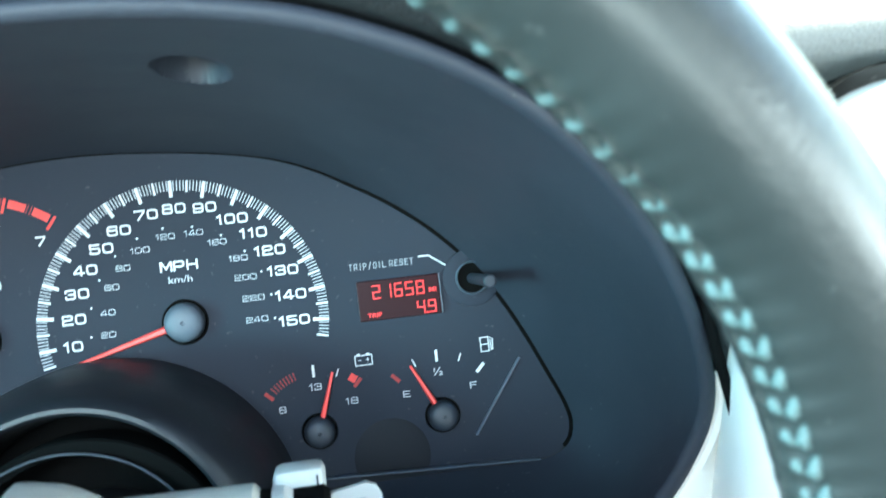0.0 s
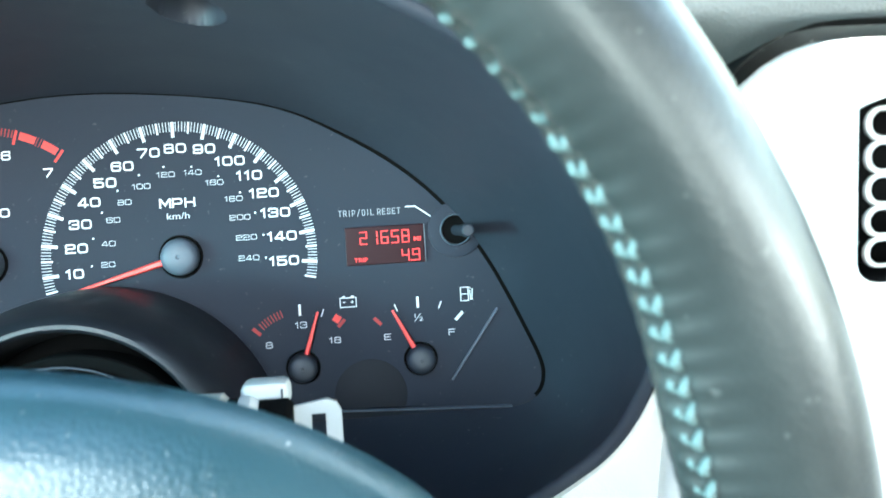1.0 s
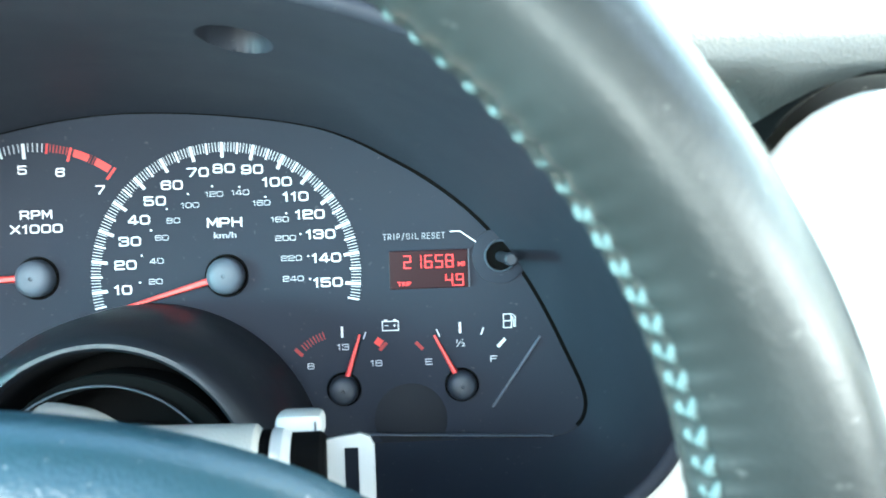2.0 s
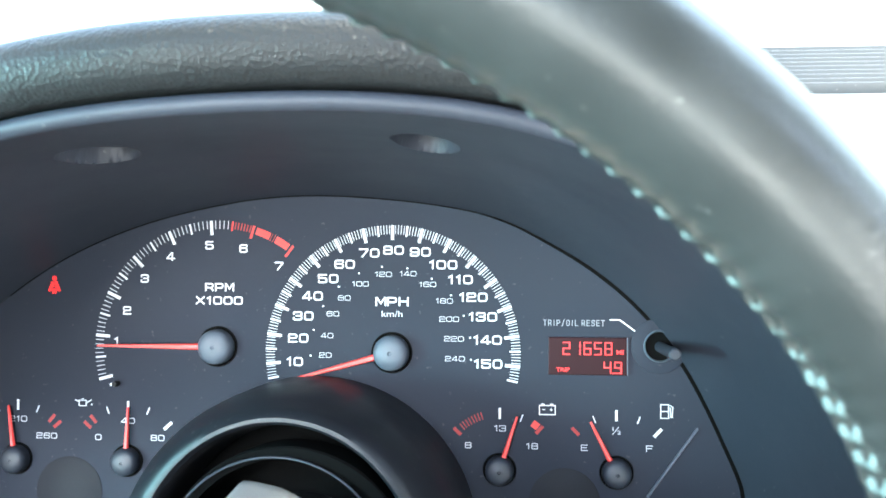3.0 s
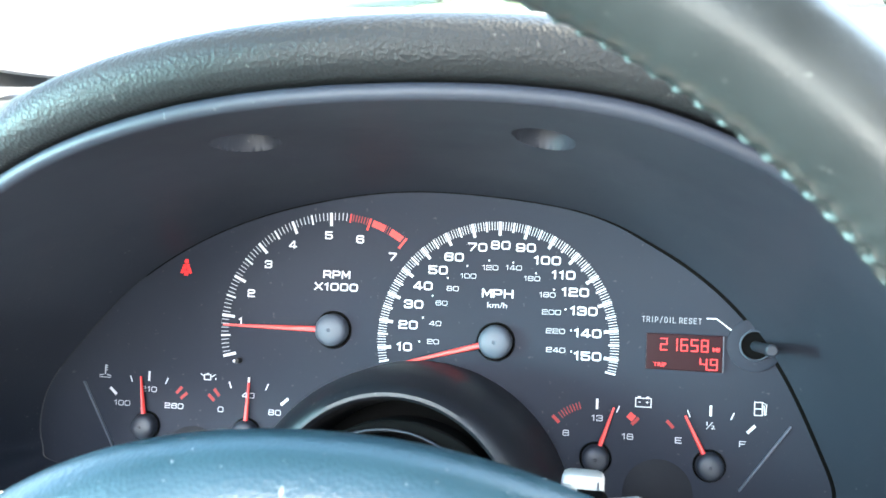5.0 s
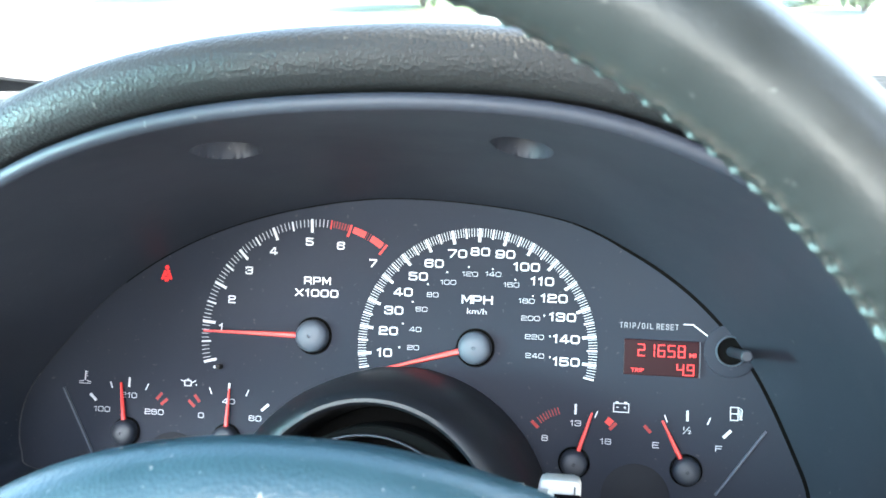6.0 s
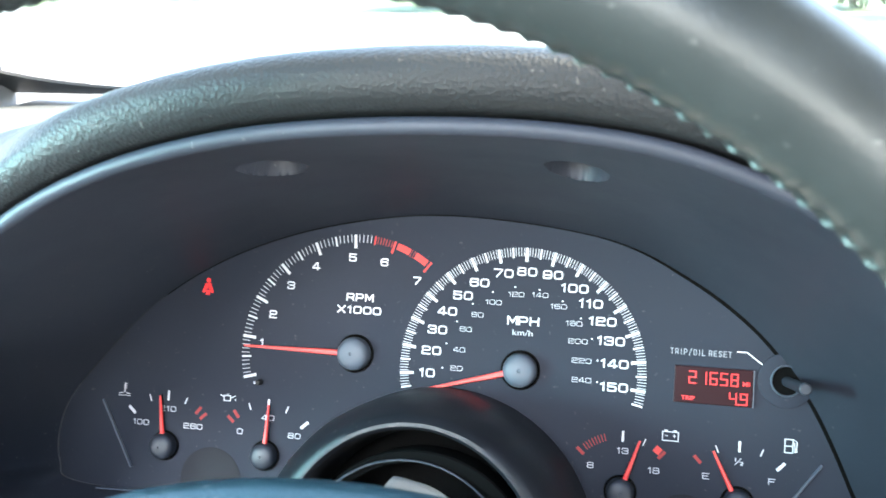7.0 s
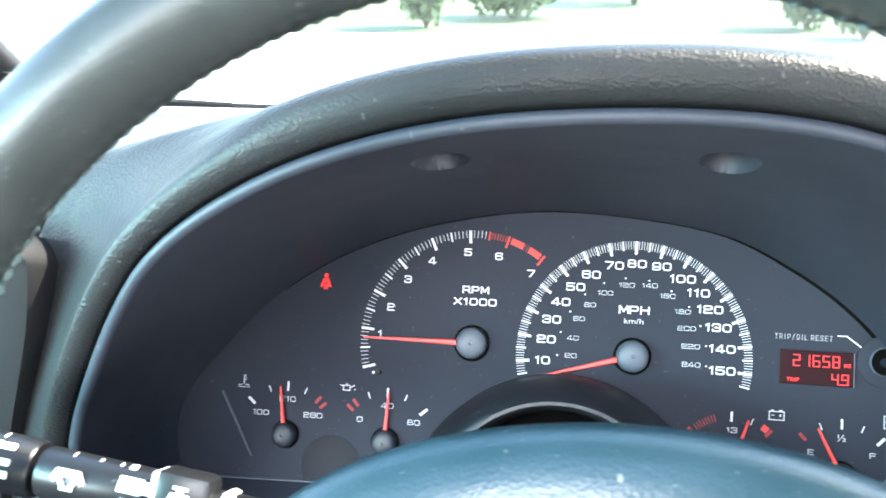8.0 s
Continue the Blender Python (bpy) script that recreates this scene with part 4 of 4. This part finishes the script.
part("lock_core", lathe([(0, 0.009), (0.0070, 0.009), (0.0085, 0.0075), (0.0085, 0)], 36, Matrix.Translation((0.0425, -0.138, -0.0455)) @ ALONG), BLACK, column, "black lock core")
wing = bmesh.new()
box(wing, 0.0375, 0.0505, -0.138, -0.126, -0.0402, -0.0325, 0.0022)
part("lock_wing", wing, KEYMAT, column, "pale ribbed lock wing")
groove = bmesh.new()
box(groove, 0.0484, 0.0489, -0.1382, -0.1376, -0.0385, -0.0345)
box(groove, 0.0410, 0.0489, -0.1382, -0.1376, -0.0389, -0.0385)
part("wing_groove", groove, SHROUD, column, "dark groove along the wing", smooth=False)
part("lock_face", lathe([(0, 0.005), (0.0095, 0.005), (0.0112, 0.003), (0.0112, 0)], 40, Matrix.Translation((0.0375, -0.139, -0.0468)) @ ALONG), KEYMAT, column, "pale lock face")

key = thing("ignition_key", DASH @ Matrix.Translation((0.0415, -0.1365, -0.048)), "pale plastic headed key standing in the ignition lock", "key")
kb = bmesh.new()
out_pts = [(-0.001, 0.0065), (0.019, 0.0098), (0.0215, 0.0088), (0.0228, 0.0062), (0.0228, -0.0165), (0.0205, -0.0185), (0.006, -0.0185), (0.002, -0.004)]
slot = [(0.0145, 0.0060), (0.0185, 0.0060), (0.0185, -0.0105), (0.0145, -0.0105)]


def ring_at(pts, y):
    return [kb.verts.new((x, y, z)) for x, z in pts]


for y in (-0.0012, 0.0012):
    o_v, s_v = ring_at(out_pts, y), ring_at(slot, y)
    es = [kb.edges.new((v[i], v[(i + 1) % len(v)])) for v in (o_v, s_v) for i in range(len(v))]
    bmesh.ops.triangle_fill(kb, edges=es, use_beauty=True)
    if y < 0:
        first = (o_v, s_v)
    else:
        for a_v, b_v in zip(first, (o_v, s_v)):
            n = len(a_v)
            for i in range(n):
                kb.faces.new((a_v[i], a_v[(i + 1) % n], b_v[(i + 1) % n], b_v[i]))
part("key_head", kb, KEYMAT, key, "pale slotted key head", smooth=False)
kbl = bmesh.new()
box(kbl, -0.004, 0.006, -0.001, 0.001, -0.006, 0.002)
part("key_blade", kbl, METAL, key, "nickel key blade", smooth=False)

# ---- lever on the column's other side ----
# axis of the lever: from the column out to the left
LEVER0, LEVER1 = Vector((-0.092, -0.166, -0.058)), Vector((-0.262, -0.174, -0.036))
ax = (LEVER1 - LEVER0).normalized()
side_v = Vector((0, -1, 0))
up_v = (side_v - ax * side_v.dot(ax)).normalized().cross(ax) * -1
if up_v.z < 0:
    up_v = -up_v
fr = up_v.cross(ax)
LEV = DASH @ Matrix(((ax.x, fr.x, up_v.x, LEVER0.x), (ax.y, fr.y, up_v.y, LEVER0.y), (ax.z, fr.z, up_v.z, LEVER0.z), (0, 0, 0, 1)))
lever = thing("turn_signal_lever", LEV, "black wiper and indicator lever with white pictograms", "lever")
SPIN = pose(0, 0, 0, 0, 90, 0)  # local z of a lathe along the lever
part("shaft", lathe([(0, 0.0), (0.0052, 0.0), (0.0055, 0.002), (0.0058, 0.045), (0.0050, 0.047), (0, 0.047)], 32, SPIN), LEVERMAT, lever)
part("wiper_sleeve", lathe([(0, 0.066), (0.0072, 0.066), (0.0080, 0.0668), (0.0084, 0.102), (0.0078, 0.1035), (0, 0.1035)], 32, SPIN), LEVERMAT, lever)
part("light_switch", lathe([(0, 0.105), (0.0088, 0.105), (0.0096, 0.1062), (0.0099, 0.160), (0.0085, 0.165), (0.003, 0.167), (0, 0.167)], 32, SPIN), LEVERMAT, lever)
tab = bmesh.new()
box(tab, 0.0455, 0.0645, -0.0060, 0.0075, -0.0075, 0.0098, 0.0028)
part("wiper_tab", tab, LEVERMAT, lever, "raised black wiper tab")
edge = bmesh.new()
box(edge, 0.0630, 0.0652, -0.0058, 0.0074, -0.0060, 0.0088, 0.0009)
part("tab_edge", edge, KEYMAT, lever, "pale edge of the tab")
cap = bmesh.new()
box(cap, 0.0385, 0.0425, -0.0050, 0.0064, -0.0058, 0.0066, 0.0016)
part("shaft_collar", cap, KEYMAT, lever, "pale collar")


def mark(name, shapes, x, z, depth):
    bm = bmesh.new()
    for x0, x1, z0, z1, turn in shapes:
        box(bm, -(x1 - x0) / 2, (x1 - x0) / 2, -0.0002, 0.0002, -(z1 - z0) / 2, (z1 - z0) / 2,
            m=Matrix.Translation((x + (x0 + x1) / 2, depth, z + (z0 + z1) / 2)) @ pose(0, 0, 0, 0, turn, 0))
    return tagged(part(name, bm, WHITE, lever, "white printed mark", smooth=False), kind="stuff")


def round_mark(name, x, swing, r, bars):
    """Worn white bars printed on the round of the lever: offset along it, width, height."""
    bm = bmesh.new()
    for dx, w, h in bars:
        box(bm, x + dx - w / 2, x + dx + w / 2, r - 0.0012, r + 0.0002, -h / 2, h / 2, 0.0004, m=pose(0, 0, 0, swing, 0, 0))
    return part(name, bm, WHITE, lever, "worn white printed mark", smooth=False)


mark_rnd = random.Random(9)
for swing, h in ((44, 0.0030), (16, 0.0027), (-12, 0.0031)):
    blocks, dx = [], -0.022
    while dx < 0.024:
        w = mark_rnd.uniform(0.0030, 0.0058)
        blocks.append((dx + w / 2, w, h * mark_rnd.uniform(0.75, 1.1)))
        dx += w + mark_rnd.choice((0.0005, 0.0008, 0.0030))
    round_mark("light_mark", 0.1330, swing + mark_rnd.uniform(-2, 2), 0.0099, blocks)
round_mark("light_mark", 0.1330, 74, 0.0098, ((-0.016, 0.0008, 0.0030), (-0.008, 0.0008, 0.0024), (-0.005, 0.0008, 0.0024), (0.006, 0.0008, 0.0030), (0.021, 0.0052, 0.0040)))
round_mark("wiper_mark", 0.0860, 72, 0.0082, ((-0.009, 0.0008, 0.0022), (-0.002, 0.0008, 0.0022), (0.007, 0.0008, 0.0030), (-0.013, 0.0024, 0.0030)))
round_mark("wiper_mark", 0.0715, 22, 0.0080, ((0.0, 0.0080, 0.0052), (-0.0055, 0.0030, 0.0040)))
round_mark("wiper_mark", 0.0700, -18, 0.0079, ((0.001, 0.0060, 0.0030), (-0.005, 0.0024, 0.0030)))
mark("wiper_pictogram", [u(-40, 40, 18, 34), u(-52, -32, -10, 30, 28), u(32, 52, -10, 30, -28), u(-22, 22, -34, -22), u(-30, -14, -26, 12, -30), u(14, 30, -26, 12, 30), u(-20, 20, 8, 20)], 0.0915, 0.0008, 0.0086)
mark("wiper_pictogram", [u(-30, 30, 10, 24), u(-38, -22, -12, 20, 24), u(22, 38, -12, 20, -24), u(-18, 18, -26, -14), u(-24, 24, 36, 46), u(-10, 10, 24, 38)], 0.0550, 0.0012, 0.0077)
mark("wiper_mark", [u(-36, 20, -7, 7), u(-30, 10, -24, -12)], 0.0550, -0.0040, 0.0077)

# ---- right-hand panel with air vent ----
panel = thing("centre_panel", DASH, "pale grey centre dash panel with dark air vent", "dash panel")


def panel_ring(d, y, x0=0.1525, x1=0.620, z0=-0.34, z1=0.0440, r=0.030):
    return [(x, y - 0.4 * z, z) for x, z in rounded(x0 + d, x1 - d, z0 + d, z1 - d, max(0.006, r - d * 0.4))]


# black tube and sheet put the shade of the panel's gaps into shape
gap_line = [Vector(p) for p in spline([(0.1490, -0.135, 0.036), (0.1520, -0.132, 0.023), (0.1600, -0.128, -0.020), (0.1690, -0.124, -0.065), (0.178, -0.118, -0.115)], 30)]
part("gap_shade", loft([[p + Vector((0.0016 * math.cos(t), 0.0016 * math.sin(t), 0)) for t in np.linspace(0, 2 * math.pi, 10, endpoint=False)] for p in gap_line], cap0=True, cap1=True), BLACK, panel, "black tube for the shaded gap beside the panel")
part("panel_gap", loft([panel_ring(-0.0032, y)[3:16] for y in (-0.176, -0.10)], closed=False), BLACK, panel, "black sheet for the shaded gap above the panel")
VX0, VX1, VZ0, VZ1 = 0.1795, 0.300, -0.0125, 0.0315
face_bm = loft([panel_ring(0.0, -0.085, x0=0.176), panel_ring(0.0, -0.125, x0=0.167)] + [panel_ring(d, y) for d, y in ((0.0, -0.170), (0.0012, -0.178), (0.0045, -0.1855), (0.0095, -0.1892), (0.0145, -0.190))])
part("panel_shell", face_bm, CREAM, panel, "pale grey moulded shell")


def upright(z):
    """The outlet's sides stand upright to the driver, against the lean of the panel."""
    return 0.16 * (VZ1 - z)


fb = bmesh.new()


def fv(x, z, y=-0.190):
    return fb.verts.new((x, y - 0.4 * z, z))


outer = [fv(x, z) for x, z in [(p[0], p[2]) for p in panel_ring(0.0145, -0.190)]]
inner = [fv(x + upright(z), z) for x, z in rounded(VX0, VX1, VZ0, VZ1, 0.005, 4)]
es = [fb.edges.new((v[i], v[(i + 1) % len(v)])) for v in (outer, inner) for i in range(len(v))]
bmesh.ops.triangle_fill(fb, edges=es, use_beauty=True)
part("panel_face", fb, CREAM, panel, "pale grey panel face", smooth=False)
vent = part("air_vent", loft([[(x + upright(z), y - 0.4 * z, z) for x, z in rounded(VX0 - g, VX1 + g, VZ0 - g, VZ1 + g, 0.005, 4)] for g, y in ((0.0, -0.1905), (-0.0008, -0.188), (-0.0012, -0.140), (-0.010, -0.139))], cap1=True), BLACK, panel, "deep black air outlet")
for k in range(5):
    z = 0.0240 - 0.0074 * k
    pts_o = rounded(VX0 + 0.0055, VX1 - 0.006, z - 0.0037, z + 0.0037, 0.0036, 6)
    pts_i = rounded(VX0 + 0.0066, VX1 - 0.0071, z - 0.0028, z + 0.0028, 0.0027, 6)
    lv = loft([[(x + upright(zz), y - 0.4 * zz, zz) for x, zz in p] for p, y in ((pts_o, -0.1822), (pts_o, -0.1834), (pts_i, -0.1838), (pts_i, -0.1828))])
    part("louvre", lv, KEYMAT, vent, "pale slotted louvre")

# ---- cabin round the driver: unseen plain shell, its openings placed to shape the light ----
def plate(name, x0, x1, y0, y1, z0, z1, mat, label, category, kind="structure"):
    bm = bmesh.new()
    box(bm, x0, x1, y0, y1, z0, z1, 0.006)
    ob = part(name, bm, mat, None, label)
    return tagged(ob, category=category, kind=kind)


plate("floor", -0.60, 1.20, -1.75, 0.60, 0.22, 0.26, CARPET, "plain charcoal carpeted car floor", "floor")
plate("wall_left", -0.62, -0.57, -1.75, 0.60, 0.22, 0.90, ROOFLINING, "plain grey door wall", "wall")
plate("wall_right", 1.20, 1.25, -1.75, 0.60, 0.22, 0.90, ROOFLINING, "plain grey door wall", "wall")
plate("wall_rear", -0.60, 1.20, -1.80, -1.75, 0.22, 0.80, ROOFLINING, "plain grey rear bulkhead below its window", "wall")
plate("wall_rear_left", -0.60, 0.02, -1.80, -1.75, 0.80, 1.23, ROOFLINING, "plain grey rear pillar", "wall")
plate("wall_rear_right", 0.70, 1.20, -1.80, -1.75, 0.80, 1.23, ROOFLINING, "plain grey rear pillar", "wall")
plate("wall_left_rear", -0.62, -0.57, -1.75, -1.0, 0.90, 1.23, ROOFLINING, "plain grey rear side wall", "wall")
plate("wall_right_rear", 1.20, 1.25, -1.75, -1.68, 0.90, 1.23, ROOFLINING, "plain grey rear pillar beside the added side opening", "wall")
plate("wall_right_middle", 1.20, 1.25, -1.08, -1.0, 0.90, 1.23, ROOFLINING, "plain grey pillar behind the passenger window", "wall")
plate("wall_front", -0.60, 1.20, 0.49, 0.54, 0.22, 0.84, DARK, "black bulkhead below the windscreen", "wall")
# the roof has an open panel over either seat
# roof openings over either seat are added, sized to steer sun and sky light
RZ0, RZ1 = 1.225, 1.260
plate("ceiling", -0.46, 1.06, -0.28, -0.11, RZ0 - 0.01, RZ1 - 0.01, ROOFLINING, "plain grey windscreen header", "ceiling")
plate("ceiling", -0.47, 1.07, -1.80, -0.80, RZ0, RZ1, ROOFLINING, "plain grey roof lining", "ceiling")
plate("ceiling", -0.50, -0.44, -0.81, -0.27, RZ0 - 0.005, RZ1 - 0.005, ROOFLINING, "plain grey roof rail", "ceiling")
plate("ceiling", 0.10, 0.33, -0.81, -0.27, RZ0 - 0.005, RZ1 - 0.005, ROOFLINING, "plain grey bar between the added roof openings", "ceiling")
plate("ceiling", 0.325, 0.955, -0.81, -0.37, RZ0 - 0.008, RZ1 - 0.008, ROOFLINING, "plain grey unseen roof piece that narrows the sun's opening", "ceiling")
plate("ceiling", 0.95, 1.10, -0.81, -0.27, RZ0 - 0.005, RZ1 - 0.005, ROOFLINING, "plain grey roof rail", "ceiling")


def post(name, a, b, r, label):
    a, b = Vector(a), Vector(b)
    q = (b - a).to_track_quat("Z", "Y").to_matrix().to_4x4()
    rings = []
    for k in range(6):
        c = a.lerp(b, k / 5)
        rings.append([c + q.to_3x3() @ Vector((r * math.cos(t), r * 0.7 * math.sin(t), 0)) for t in np.linspace(0, 2 * math.pi, 16, endpoint=False)])
    ob = part(name, loft(rings, cap0=True, cap1=True), DARK, None, label)
    return tagged(ob, category="pillar", kind="structure")


for sx, x0, x1 in ((-1, -0.585, -0.465), (1, 1.20, 1.08)):
    post("trim_pillar", (x0, 0.44, 0.90), (x1, -0.11, 1.235), 0.020, "black windscreen pillar")

bm = bmesh.new()
q = [bm.verts.new(v) for v in ((-0.53, 0.47, 0.89), (1.16, 0.47, 0.89), (1.04, -0.11, 1.218), (-0.43, -0.11, 1.218))]
bm.faces.new(q)
bmesh.ops.solidify(bm, geom=bm.faces[:], thickness=0.005)
screen = part("window_1", bm, glass, None, "clear raked windscreen glass", smooth=False)
tagged(screen, category="windscreen", kind="structure")
screen.visible_shadow = False
# black band along the foot of the glass, swelling into the pillar
SLOPE = Vector((0, -0.58, 0.328)).normalized()
INWARD = Vector((0, -0.328, -0.58)).normalized()
foot, crown_edge = [], []
for x, h in spline([(-0.60, 0.150), (-0.565, 0.090), (-0.54, 0.055), (-0.50, 0.032), (-0.45, 0.020), (-0.38, 0.011), (-0.30, 0.006), (0.3, 0.005), (1.15, 0.005)], 60):
    base = Vector((x, 0.47, 0.884)) + INWARD * 0.008
    foot.append(base)
    crown_edge.append(base + SLOPE * h)
band = part("glass_band", loft([foot, crown_edge, [p + INWARD * 0.003 for p in crown_edge], [p + INWARD * 0.003 for p in foot]], closed=False), DARK, screen, "black band along the foot of the windscreen")

# ---- outside: lawn and shrubs beyond the concrete ----
bm = bmesh.new()
lawn_v = [[bm.verts.new((-30 + 60 * i / 40, 9.2 + 0.25 * math.sin(i * 0.9) + 14 * j / 10, 0.012 + 0.03 * noise.noise((i * 0.4, j * 0.7, 0)))) for j in range(11)] for i in range(41)]
for i in range(40):
    for j in range(10):
        bm.faces.new((lawn_v[i][j], lawn_v[i + 1][j], lawn_v[i + 1][j + 1], lawn_v[i][j + 1]))
lawn = part("lawn", bm, GRASS, None, "sunlit green lawn beyond the concrete")
tagged(lawn, category="lawn", kind="stuff")


def shrub(x, y, h, w, seed):
    rnd = random.Random(seed)
    ob = thing("shrub", pose(x, y, 0, 0, 0, rnd.uniform(0, 360)), "leafy green shrub at the edge of a lawn", "shrub", "shrubs by the lawn")
    for k in range(5):
        a = 2 * math.pi * k / 5
        tip = Vector((w * 0.35 * math.cos(a), w * 0.35 * math.sin(a), h * 0.7))
        rings = [[tip * s + Vector((0.018 * (1 - 0.7 * s) * math.cos(t), 0.018 * (1 - 0.7 * s) * math.sin(t), 0)) for t in np.linspace(0, 2 * math.pi, 6, endpoint=False)] for s in np.linspace(0, 1, 4)]
        part("branch", loft(rings, cap1=True), BARK, ob)
    bm = bmesh.new()
    for k in range(1600):
        d = Vector((rnd.gauss(0, 1), rnd.gauss(0, 1), rnd.gauss(0, 1))).normalized()
        r = rnd.uniform(0.45, 1.0) * (0.8 + 0.3 * noise.noise(d * 2.1 + Vector((seed, 0, 0))))
        c = Vector((d.x * r * w / 2, d.y * r * w / 2, h * 0.5 + d.z * r * h * 0.52))
        q3 = Euler((rnd.uniform(0, 6.3), rnd.uniform(0, 6.3), rnd.uniform(0, 6.3))).to_matrix()
        s = rnd.uniform(0.04, 0.08)
        vs = [bm.verts.new(c + q3 @ Vector(v)) for v in ((-s, 0, 0), (0, -s * 0.45, 0.004), (s, 0, 0), (0, s * 0.45, 0.004))]
        bm.faces.new(vs)
    crown = part("crown", bm, LEAF, ob, smooth=False)
    return ob


for az, dist, h, w, seed in ((11.5, 10.2, 1.0, 0.8, 3), (14.5, 9.6, 0.9, 1.0, 5), (-10.2, 10.0, 1.1, 0.8, 8), (-5.0, 11.0, 0.8, 1.6, 11), (2.0, 13.0, 1.6, 2.0, 17), (-22.0, 12.0, 1.8, 1.6, 21), (24.0, 12.0, 1.7, 1.8, 25)):
    shrub(dist * math.sin(radians(az)), dist * math.cos(radians(az)) - 0.4, h, w, seed)
